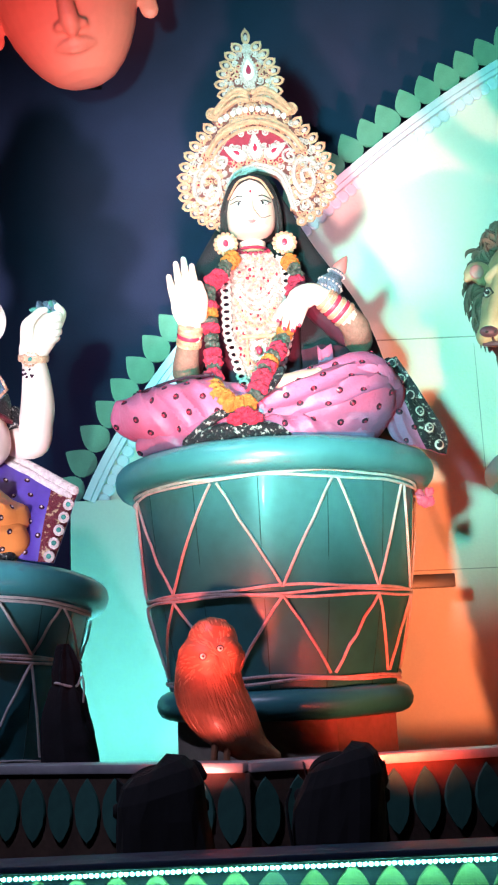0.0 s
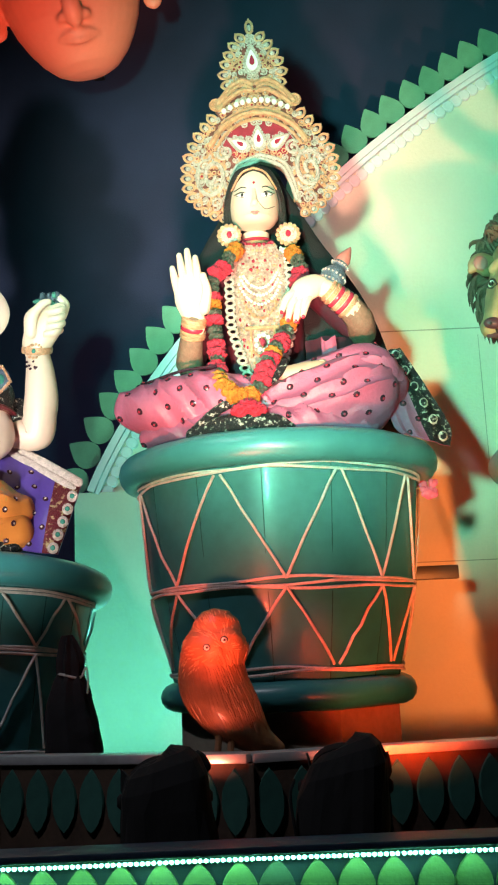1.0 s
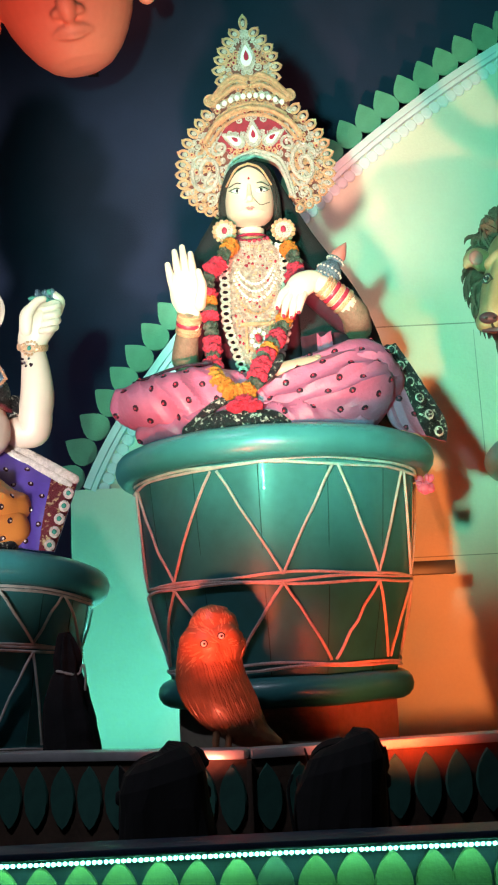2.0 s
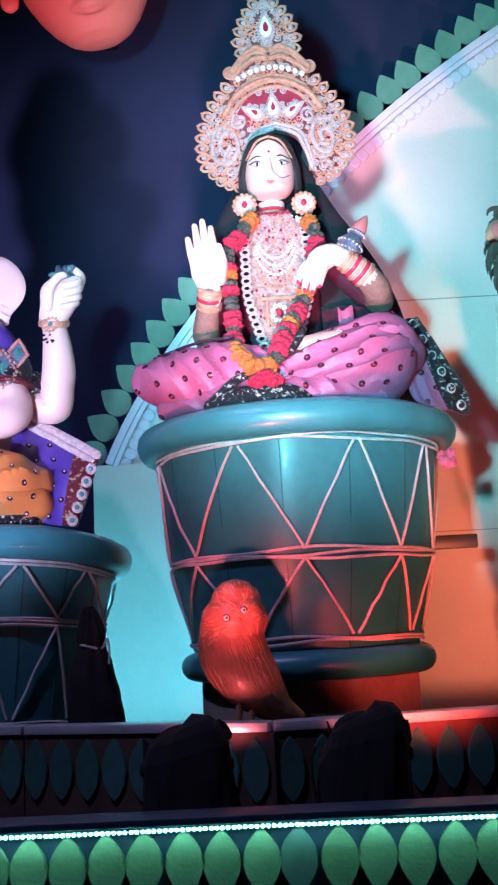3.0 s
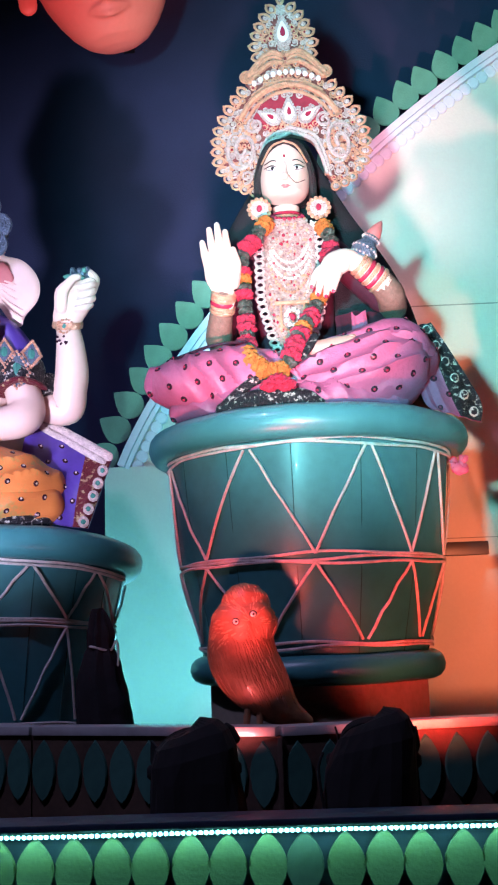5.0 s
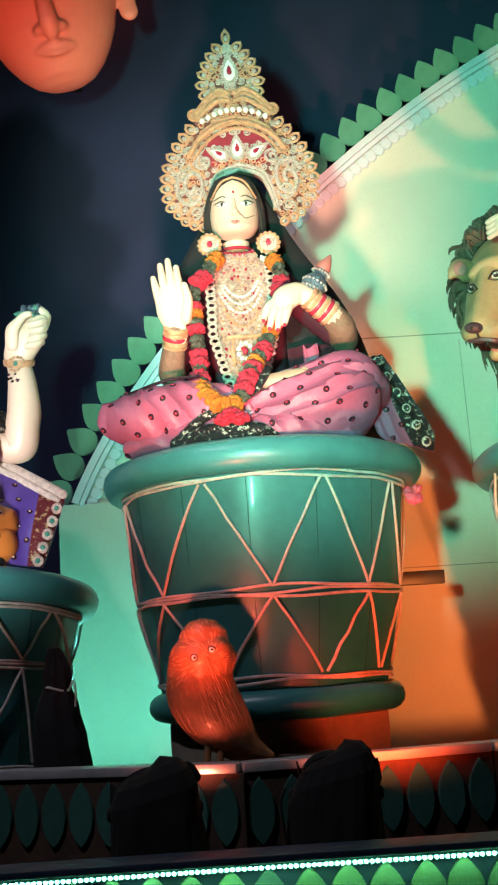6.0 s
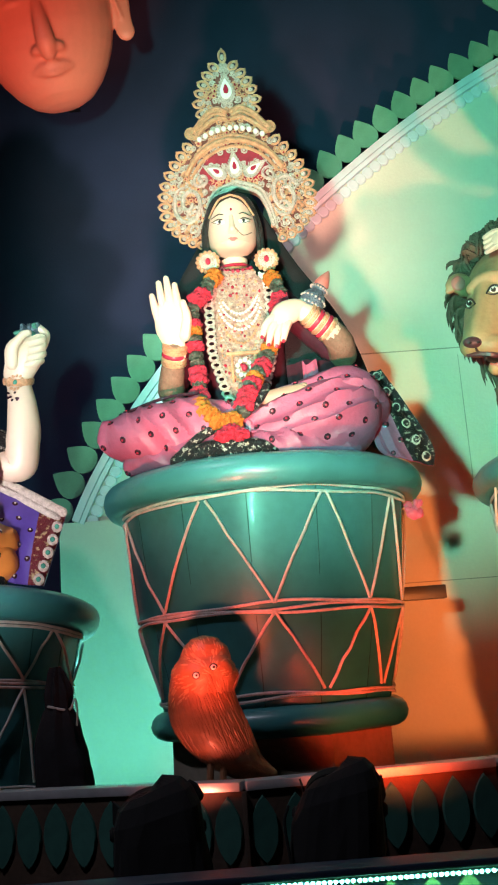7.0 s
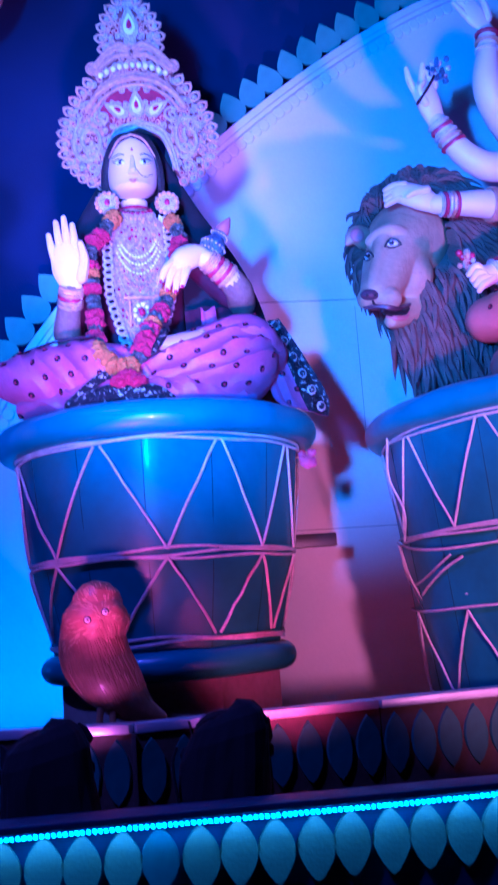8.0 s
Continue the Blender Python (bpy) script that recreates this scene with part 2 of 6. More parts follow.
def tear(w, h, n=18, tip=1.5):
    """The outline of a teardrop leaf: base at the origin, tip up."""
    pts = []
    for k in range(n):
        a = 2 * math.pi * k / n - math.pi / 2
        z = (math.sin(a) + 1) / 2
        pts.append((w / 2 * math.cos(a) * (1 - z ** tip * 0.75) * 1.15, h * z))
    return pts


def lens_outline(w, h, n=10):
    """A lozenge with curved sides and two tips."""
    right = [(w / 2 * math.sin(math.pi * k / n) ** 0.9, h * (0.5 - k / n)) for k in range(n + 1)]
    return right + [(-x, z) for x, z in right[-2:0:-1]]


def bezier(p, t):
    a, b, c, d = (Vector(q) for q in p)
    return a * (1 - t) ** 3 + b * 3 * t * (1 - t) ** 2 + c * 3 * t * t * (1 - t) + d * t ** 3

# ---- the setting ----
Z_STAGE = 1.30
FLOOR = 1.14
bm = bmesh.new()
box(bm, (-60, -60, -0.3), (60, 60, 0.0))
tagged(part("ground", bm, GROUND, smooth=False), "trodden bare ground before the stage", "ground", kind="structure")
for name, lo, hi in (("wall_north", (-5, 4.9, 0), (7, 5.0, 7)), ("wall_south", (-5, -4.1, 0), (7, -4.0, 7)),
                     ("wall_west", (-5.1, -4.1, 0), (-5, 5, 7)), ("wall_east", (7, -4.1, 0), (7.1, 5, 7)), ("ceiling", (-5.1, -4.1, 7), (7.1, 5, 7.1))):
    bm = bmesh.new()
    box(bm, lo, hi)
    tagged(part(name, bm, BLACK_CLOTH, smooth=False), "black cloth closing the hall of the stage", "wall", kind="structure")

# stage: its floor lies behind a raised front board, which bends forward at the post
RAIL = [(-3.2, 3.62), (-0.68, 2.72), (-0.038, 2.50), (0.58, 2.62), (3.6, 3.2)]
bm = bmesh.new()
outline = [(x, y + 0.015) for x, y in RAIL] + [(3.6, 4.88), (-3.2, 4.88)]
top = [bm.verts.new((x, y, FLOOR)) for x, y in outline]
low = [bm.verts.new((x, y, 0.0)) for x, y in outline]
bm.faces.new(top)
for i in range(len(top)):
    bm.faces.new((top[i], low[i], low[(i + 1) % len(top)], top[(i + 1) % len(top)]))
stage = tagged(part("stage", bm, STAGE, smooth=False), "dark raised wooden stage with a bent front edge", "stage", kind="structure")


def along(a, b, s):
    d = Vector((b[0] - a[0], b[1] - a[1], 0)).normalized()
    return Vector((a[0], a[1], 0)) + d * s, math.degrees(math.atan2(d.y, d.x))


bm = bmesh.new()
plate(bm, lens_outline(0.069, 0.155), -0.008, 0.0)
bmesh.ops.bevel(bm, geom=[e for e in bm.edges if abs(e.verts[0].co.y - e.verts[1].co.y) < 1e-6 and e.verts[0].co.y < -0.004], offset=0.003, segments=1, affect="EDGES")
lozenge_mesh = part("lozenge", bm, LOZENGE, stage)
first_lozenge = True
for a, b in zip(RAIL, RAIL[1:]):
    length = math.dist(a, b)
    deg = along(a, b, 0)[1]
    mid = along(a, b, length / 2)[0]
    bm = bmesh.new()
    box(bm, (-length / 2 + 0.002, -0.012, -0.42), (length / 2 - 0.002, 0.013, 0.0))
    fascia = tagged(part("fascia", bm, PLY, smooth=False), "brown plywood stage front", "board", kind="structure")
    fascia.matrix_world = pose(mid.x, mid.y, Z_STAGE, 0, 0, deg)
    bm = bmesh.new()
    box(bm, (-length / 2 + 0.004, -0.02, 0.0), (length / 2 - 0.004, 0.05, 0.022), bevel=0.003)
    strip = tagged(part("edge_strip", bm, ALU), "worn white metal strip along the stage edge", "trim", kind="structure")
    strip.matrix_world = pose(mid.x, mid.y, Z_STAGE, 0, 0, deg)
    n = int(length / 0.074)
    for k in range(n):
        q, deg = along(a, b, (k + 0.5) * length / n)
        if abs(q.x) > 1.6:
            continue
        m = pose(q.x, q.y, Z_STAGE - 0.088, 0, 0, deg) @ Matrix.Translation((0, -0.0125, 0))
        if first_lozenge:
            lozenge_mesh.matrix_basis, first_lozenge = m, False
        else:
            share("lozenge", lozenge_mesh.data, m, stage)
bm = bmesh.new()
box(bm, (-0.006, -0.03, -0.42), (0.006, -0.015, 0.0), bevel=0.002)
post = tagged(part("corner_batten", bm, PLY), "thin batten at the bend of the stage front", "trim", kind="structure")
post.location = (-0.038, 2.50, Z_STAGE)

# low fence before the stage, with a strip of LEDs over a row of leaves
FY, FZ, LEAF_X = 2.0, 1.19, 0.010
bm = bmesh.new()
box(bm, (-2.2, FY - 0.01, FZ - 0.002), (2.4, FY + 0.085, FZ + 0.012), bevel=0.003)
box(bm, (-2.2, FY + 0.03, 0.0), (2.4, FY + 0.06, FZ - 0.002))
fence = tagged(part("fence", bm, BLUE_LEDGE), "low blue fence with LED strip and green leaves", "fence", kind="structure")


def gothic(w, h, n=14):
    """A broad leaf, pointed at the top (at the origin) and at the foot."""
    right = [(w / 2 * math.sin(math.pi * (k / n) ** 0.92) ** 0.95, -h * k / n) for k in range(n + 1)]
    return right + [(-x, z) for x, z in right[-2:0:-1]]


bm = bmesh.new()
plate(bm, gothic(0.0715, 0.128), -0.012, 0.0)
bmesh.ops.bevel(bm, geom=[e for e in bm.edges if max(v.co.y for v in e.verts) < -0.01], offset=0.004, segments=2, affect="EDGES")
leaf = part("leaf", bm, FENCE_LEAF, fence)
# one leaf gets a dark colour so that it looks unlit
unlit = leaf.data.copy()
unlit.materials[0] = LOZENGE
for k in range(46):
    m = pose(LEAF_X + (k - 23) * 0.0735 + random.uniform(-0.003, 0.003), FY + 0.026, FZ - 0.015 + random.uniform(-0.003, 0.002), random.uniform(-1, 1), random.uniform(-2, 2), 0)
    if k == 0:
        leaf.matrix_basis = m
    else:
        share("leaf", unlit if k == 23 else leaf.data, m, fence)
bm = bmesh.new()
box(bm, (-2.2, FY + 0.006, FZ - 0.0135), (2.4, FY + 0.022, FZ - 0.0095))
led_strip = part("led_strip", bm, BLUE_LEDGE, fence, "dark LED tape")
bm = bmesh.new()
ball(bm, (0, 0, 0), (0.0042, 0.003, 0.0040), n=6, m=4)
bead = part("led", bm, LED, fence)
for k in range(290):
    x = -1.45 + k * 0.0108
    m = Matrix.Translation((x + random.uniform(-0.0006, 0.0006), FY + 0.004, FZ - 0.0115 + 0.003 * noise.noise((2.4 * x, 0.3, 0.7))))
    if k == 0:
        bead.matrix_basis = m
    else:
        share("led", bead.data, m, fence)
lamp = bpy.data.lights.new("led_strip_light", "AREA")
lamp.shape, lamp.size, lamp.size_y, lamp.energy, lamp.color = "RECTANGLE", 3.4, 0.008, 2.3, (0.0, 1.0, 0.55)
strip_light = new("led_strip_light", lamp)
strip_light.matrix_world = look((0.1, FY - 0.010, FZ - 0.007), (0.1, FY + 0.03, FZ - 0.08))

# arched backdrop wall with its white moulding, discs and leaves
WY = 4.35
ARCH = [(-0.72, 2.27), (-0.36, 3.15), (1.27, 4.63), (2.3, 4.62)]
curve = [bezier(ARCH, k / 60) for k in range(61)]
curve += [Vector((4.6 - p.x, p.y)) for p in curve[-2::-1]]
bm = bmesh.new()
plate(bm, [(p.x, p.y) for p in curve] + [(5.32, FLOOR), (-0.72, FLOOR)], WY, WY + 0.08)
arch_wall = tagged(part("wall_arch", bm, CREAM, smooth=False), "cream cloth-covered arched backdrop wall", "wall", kind="structure")
bm = bmesh.new()
plate(bm, [(-0.78, FLOOR), (-0.78, 2.262), (0.6, 2.262), (0.6, FLOOR)], WY - 0.022, WY - 0.003)
tagged(part("wall_panel", bm, CREAM, smooth=False), "cream board panel at the foot of the backdrop", "wall", kind="structure")


def offset(d):
    out = []
    for i, p in enumerate(curve):
        t = (curve[min(i + 1, len(curve) - 1)] - curve[max(i - 1, 0)]).normalized()
        out.append(p + Vector((t.y, -t.x)) * d)
    return out


for lo, hi, y in ((-0.004, 0.028, 0.035), (0.030, 0.050, 0.026)):
    bm = bmesh.new()
    a, b = offset(lo), offset(hi)
    rings = [[(p.x, WY - 0.002, p.y), (p.x, WY - y, p.y), (q.x, WY - y, q.y), (q.x, WY - 0.002, q.y)] for p, q in zip(a, b)]
    skin_rings(bm, rings)
    tagged(part("trim", bm, WHITE_TRIM), "white moulding along the arch of the backdrop", "trim", kind="structure")
lengths = [0.0]
for p, q in zip(curve, curve[1:]):
    lengths.append(lengths[-1] + (q - p).length)


def on_arch(s):
    i = max(k for k in range(len(lengths) - 1) if lengths[k] <= s)
    f = (s - lengths[i]) / (lengths[i + 1] - lengths[i])
    t = (curve[i + 1] - curve[i]).normalized()
    return curve[i].lerp(curve[i + 1], f), t


bm = bmesh.new()
lathe(bm, [(0.0275, 0.0), (0.0275, 0.009), (0.022, 0.014)], 20)
disc = part("disc", bm, WHITE_TRIM, arch_wall)
bm = bmesh.new()
plate(bm, tear(0.122, 0.152, 22, 2.2), -0.010, 0.0)
big_leaf = part("leaf", bm, LEAF, arch_wall)
k, s = 0, 0.03
while s < 4.6:
    p, t = on_arch(s)
    q = p + Vector((t.y, -t.x)) * 0.078
    m = pose(q.x, WY - 0.001, q.y, 90, 0, 0)
    if k == 0:
        disc.matrix_basis = m
    else:
        share("disc", disc.data, m, arch_wall)
    k, s = k + 1, s + 0.049
k, s = 0, 0.02
while s < 4.6:
    p, t = on_arch(s)
    q = p - Vector((t.y, -t.x)) * 0.020
    ang = math.degrees(math.atan2(t.y, t.x))
    m = pose(q.x, WY + 0.03, q.y, 0, 90 - max(114, 143 + (ang - 60) * 1.5) + random.uniform(-3, 3), 0)
    if k == 0:
        big_leaf.matrix_basis = m
    else:
        share("leaf", big_leaf.data, m, arch_wall)
    k, s = k + 1, s + 0.118
# seams of the cloth panels
for lo, hi in (((0.6, WY - 0.004, 1.90), (3.0, WY - 0.001, 1.904)), ((0.55, WY - 0.004, 2.93), (3.0, WY - 0.001, 2.935)), ((1.02, WY - 0.004, 2.3), (1.023, WY - 0.001, 2.9))):
    bm = bmesh.new()
    box(bm, lo, hi)
    tagged(part("seam", bm, SEAM), "darker seam between the cloth panels", "trim", kind="structure")

# ---- drums ----


def drum(place, rows, facets, start, peaks, knots, label, tilt=0.0, strands=(2, 3, 2), foot=True, low=None):
    """A barrel drum that narrows downwards; rows: radius and height of the top, middle and bottom rope; peaks, knots: where, in degrees, the lacing meets the outer and the middle ropes; low: a second middle rope."""
    (r0, z0), (r1, z1), (r2, z2) = rows
    ob = holder("drum", place, label, "drum")
    ob.rotation_euler = (radians(tilt), 0, 0)
    bm = bmesh.new()
    prof = spline([(r0 + 0.004, z0 + 0.03), (r0, z0), (r1, z1), (r2, z2), (r2 - 0.006, z2 - 0.03)], 5)
    n = facets * 4
    rings = []
    for r, z in prof:
        ring = []
        for k in range(n):
            a = 2 * math.pi * k / n
            off = (a * facets / (2 * math.pi)) % 1 - 0.5
            flat = 1 - 0.5 * (1 - math.cos(math.pi / facets) / math.cos(2 * math.pi * off / facets))
            t = a + radians(start - 90 - 360 / facets * 0.3)
            ring.append((r * flat * math.cos(t), r * flat * math.sin(t), z))
        rings.append(ring)
    skin_rings(bm, rings)
    body = part("body", bm, TEAL, ob, "turquoise painted body of boards")
    for k in range(facets):
        a = radians(start - 90 - 360 / facets * 0.3 + 360 * k / facets)
        bm = bmesh.new()
        limb(bm, [((r + 0.0004) * math.cos(a), (r + 0.0004) * math.sin(a), z, 0.0013) for r, z in prof[2:-2:3]], 5, 1)
        part("joint", bm, JOINT, body)
    bm = bmesh.new()
    rr = 0.046
    lathe(bm, [(r0 + 0.018 + rr * math.cos(a), z0 + 0.056 + rr * 1.05 * math.sin(a)) for a in (2 * math.pi * k / 14 for k in range(14))], 72, closed=True)
    lathe(bm, [(r0 + 0.02, z0 + 0.07), (r0 + 0.02, z0 + 0.082)], 72)
    for v in bm.verts:
        v.co += Vector(v.co).normalized() * 0.005 * noise.noise(v.co * 7)
    part("top_rim", bm, TEAL_RIM, ob, "padded turquoise rim")
    if foot:
        bm = bmesh.new()
        lathe(bm, [(r2 - 0.004 + 0.042 * math.cos(a), z2 - 0.066 + 0.042 * math.sin(a)) for a in (2 * math.pi * k / 14 for k in range(14))], 72, closed=True)
        for v in bm.verts:
            v.co += Vector(v.co).normalized() * 0.005 * noise.noise(v.co * 7)
        part("bottom_rim", bm, TEAL_RIM, ob, "padded turquoise foot ring")

    def at(deg, r, z):
        # the flat facets lie a little inside the circle
        step = 360 / facets
        off = (deg - (start - step * 0.3)) % step - step / 2
        r *= 0.5 + 0.5 * math.cos(radians(step / 2)) / math.cos(radians(off))
        a = radians(deg - 90)
        return (r * math.cos(a), r * math.sin(a), z)

    for (r, z), count in zip(rows + ((low,) if low else ()), strands + (1,)):
        for k in range(count):
            bm = bmesh.new()
            zz = z + (k - (count - 1) / 2) * 0.0105
            ph = random.uniform(0, 6)
            rings = []
            for j in range(96):
                a = 360 * j / 96
                rr = r + 0.004
                w = 0.0045 * math.sin(radians(a) * 3 + ph) + 0.003 * math.sin(radians(a) * 7 + ph)
                c = Vector(at(a, rr + 0.003, zz + w))
                o = Vector((c.x, c.y, 0)).normalized()
                rings.append([c + o * 0.0044 * math.cos(b) + Vector((0, 0, 0.0044 * math.sin(b))) for b in (2 * math.pi * i / 7 for i in range(7))])
            skin_rings(bm, rings, closed=True)
            part("rope", bm, ROPE, ob)
    rl, zl = low or (r1, z1)
    for k, top in enumerate(peaks):
        mid_a, mid_b = knots[k], knots[(k + 1) % len(knots)] + (360 if k == len(knots) - 1 else 0)
        for (da, ra, za), (db, rb, zb) in (((top - 1.2, r0, z0 - 0.012), (mid_a, r1, z1 + 0.012)), ((top + 1.2, r0, z0 - 0.012), (mid_b, r1, z1 + 0.012)),
                                           ((mid_a, rl, zl - 0.012), (top - 1.2, r2, z2 + 0.014)), ((mid_b, rl, zl - 0.012), (top + 1.2, r2, z2 + 0.014))):
            bm = bmesh.new()
            pts = []
            for j in range(7):
                f = j / 6
                pts.append((*at(da + (db - da) * f, (ra + (rb - ra) * f) + 0.009, za + (zb - za) * f + 0.006 * math.sin(math.pi * f) * random.uniform(-1, 1)), 0.0043))
            limb(bm, pts, 6, 2, round_ends=False)
            part("rope", bm, ROPE, ob)
    return ob


DX = 0.075
main_drum = drum((DX, 3.2, 0), ((0.44, 2.056), (0.405, 1.738), (0.352, 1.500)), 14, 26, (-75, -24, 21, 57, 95, 150, 210, 262), (-82, -49.5, 0, 41.5, 69, 125, 180, 240),
                 "turquoise faceted drum laced with white rope, carrying the goddess statue")
left_drum = drum((-1.0, 3.25, 1.3), ((0.46, 0.43), (0.43, 0.265), (0.39, -0.02)), 20, 23.5, (-106, -70, -34, 2, 34, 64, 105, 141, 177, 213), (-124, -88, -52, -16, 19, 51.6, 87, 123, 159, 195),
                 "low turquoise drum laced with white rope under the elephant-headed statue", tilt=-5.0, foot=False)
STEP = 360 / 14
right_drum = drum((1.69, 3.45, 0), ((0.80, 2.115), (0.765, 1.775), (0.705, 1.25)), 20, -66, [-78 + STEP * k for k in range(14)], [-91 + STEP * k for k in range(14)],
                  "large turquoise drum with loosened lacing beside the lion statue", foot=False, low=(0.745, 1.535))


def loose_rope(turns, sag, thick=0.0043):
    """A slack rope on the large drum through (degrees, height)."""
    bm = bmesh.new()
    pts = []
    for i, (deg, z) in enumerate(turns):
        a = radians(deg - 90)
        r = 0.795 - 0.13 * (1.80 - z) / 0.5 + sag * math.sin(math.pi * i / (len(turns) - 1))
        pts.append((r * math.cos(a), r * math.sin(a), z, thick))
    limb(bm, pts, 6, 6)
    part("rope", bm, ROPE, right_drum)


for turns, sag in ((((-96, 1.77), (-82, 1.735), (-66, 1.72), (-40, 1.73)), 0.006), (((-95, 1.76), (-98, 1.66), (-90, 1.62), (-68, 1.70)), 0.004), (((-94, 1.56), (-84, 1.60), (-72, 1.655), (-64, 1.69)), 0.004),
                   (((-95, 1.74), (-92, 1.64), (-88, 1.54)), 0.01), (((-97, 1.62), (-93, 1.555), (-86, 1.535), (-66, 1.575)), 0.004), (((-78, 2.10), (-82, 1.98), (-80, 1.86), (-88, 1.77)), 0.012),
                   (((-90, 1.53), (-93, 1.42), (-92, 1.33), (-88, 1.28), (-86, 1.33)), 0.012), (((-92, 1.53), (-96, 1.42), (-94, 1.31), (-89, 1.265)), 0.016)):
    loose_rope(turns, sag)
for name, x, y, hw, z0 in (("pedestal", DX, 3.2, 0.345, 1.39), ("pedestal", 1.69, 3.45, 0.66, 1.21)):
    bm = bmesh.new()
    lathe(bm, [(hw, 0), (hw, z0 - FLOOR)], 8 if hw < 0.5 else 16, turn=radians(22.5))
    ob = part(name, bm, BASE_PLY, smooth=False, label="bare board pedestal under a turquoise drum")
    ob.location = (x, y, FLOOR)
    tagged(ob, category="pedestal")
bm = bmesh.new()
box(bm, (0.40, 3.66, 1.785), (0.715, 3.70, 1.833), bevel=0.003)
tagged(part("support_batten", bm, BLACK_PAINT), "dark wooden batten sticking out behind the drum", "batten")
# ---- statues and what they wear ----


def settle(ob, place):
    """Puts a thing's origin at its base without moving its mesh."""
    ob.data.transform(Matrix.Translation([-c for c in place]))
    ob.location = place
    return ob


def ring_band(bm, a, b, r, mat, n=16):
    """A bangle from a to b round an arm of radius r."""
    a, b = Vector(a), Vector(b)
    d = (b - a).normalized()
    s = d.orthogonal().normalized()
    u = d.cross(s)
    prof = [(0, r), (0.0, r * 1.16), (0.25, r * 1.22), (0.75, r * 1.22), (1.0, r * 1.16), (1.0, r)]
    skin_rings(bm, [[a.lerp(b, f) + (s * math.cos(t) + u * math.sin(t)) * rr for t in (2 * math.pi * k / n for k in range(n))] for f, rr in prof], mat)


def open_hand(bm, wrist, turn, size, mat=0, nail=None):
    """A flat hand, fingers up along local z, palm to local -y."""
    def at(x, y, z):
        q = Vector(wrist) + turn @ (Vector((x, y, z)) * size)
        return (q.x, q.y, q.z)
    hint = tuple(turn @ Vector((0, 1, 0)))
    limb(bm, [(*at(0, 0, -0.02), 0.030 * size), (*at(0, 0, 0.02), 0.034 * size), (*at(0, 0, 0.06), 0.047 * size), (*at(0, 0, 0.105), 0.046 * size)], 14, 4, mat, 0.42, hint)
    for x, z, top, lean in ((-0.034, 0.09, 0.170, -0.008), (-0.012, 0.10, 0.205, -0.004), (0.010, 0.10, 0.215, -0.001), (0.031, 0.095, 0.190, 0.000)):
        limb(bm, [(*at(x, 0, z), 0.0125 * size), (*at(x + lean * 0.5, -0.004, (z + top) / 2), 0.0122 * size), (*at(x + lean, -0.002, top), 0.0085 * size)], 8, 4, mat)
    limb(bm, [(*at(0.036, -0.008, 0.03), 0.018 * size), (*at(0.054, -0.02, 0.08), 0.014 * size), (*at(0.050, -0.026, 0.125), 0.010 * size)], 8, 4, mat)


def folded_cloth(bm, pts, mat, flat, folds, depth, n=40, hint=(0, 1, 0)):
    """A mass of draped cloth: a limb with pleats that run across it."""
    before = len(bm.verts)
    limb(bm, pts, n, 22, mat, flat, hint)
    bm.verts.ensure_lookup_table()
    for v in bm.verts[before:]:
        p = v.co
        w = folds[0] * p.x + folds[1] * p.z + 1.6 * noise.noise(p * 6)
        w += 2.2 * noise.noise(p * 11)
        ridge = (1.2 - 2.2 * abs(math.sin(w / 2)) ** 0.6) * (0.75 + 0.9 * noise.noise(p * 8 + Vector((3, 1, 2))))
        v.co += Vector((0, -1, 0.3)) * depth * 1.7 * (ridge + 0.4 * math.sin(0.45 * w + 1))


def sheet(bm, rows, mat, thick=0.008, waves=0.0, freq=30.0, border=None):
    """Hanging cloth between rows of points (each from one edge to the other); border: (share, material) at the far edge."""
    fine = [spline(r, 8) for r in rows]
    cols = list(zip(*fine))
    cols = [spline(c, 6) for c in cols]
    grid = []
    for i, c in enumerate(cols):
        line = []
        for j, p in enumerate(c):
            q = Vector(p)
            q.y -= waves * math.sin(freq * i / len(cols) + 2 * noise.noise(q * 5))
            line.append(q)
        grid.append(line)
    front = [[bm.verts.new(q) for q in line] for line in grid]
    back = [[bm.verts.new(q + Vector((0, thick, 0))) for q in line] for line in grid]
    w, h = len(grid), len(grid[0])
    for i in range(w - 1):
        use = border[1] if border and i / (w - 1) >= 1 - border[0] else mat
        for j in range(h - 1):
            for s in (front, back):
                bm.faces.new((s[i][j], s[i + 1][j], s[i + 1][j + 1], s[i][j + 1])).material_index = use
    rim = [(i, 0) for i in range(w)] + [(w - 1, j) for j in range(1, h)] + [(i, h - 1) for i in range(w - 2, -1, -1)] + [(0, j) for j in range(h - 2, 0, -1)]
    for (a, b), (c, d) in zip(rim, rim[1:] + rim[:1]):
        bm.faces.new((front[a][b], front[c][d], back[c][d], back[a][b])).material_index = mat


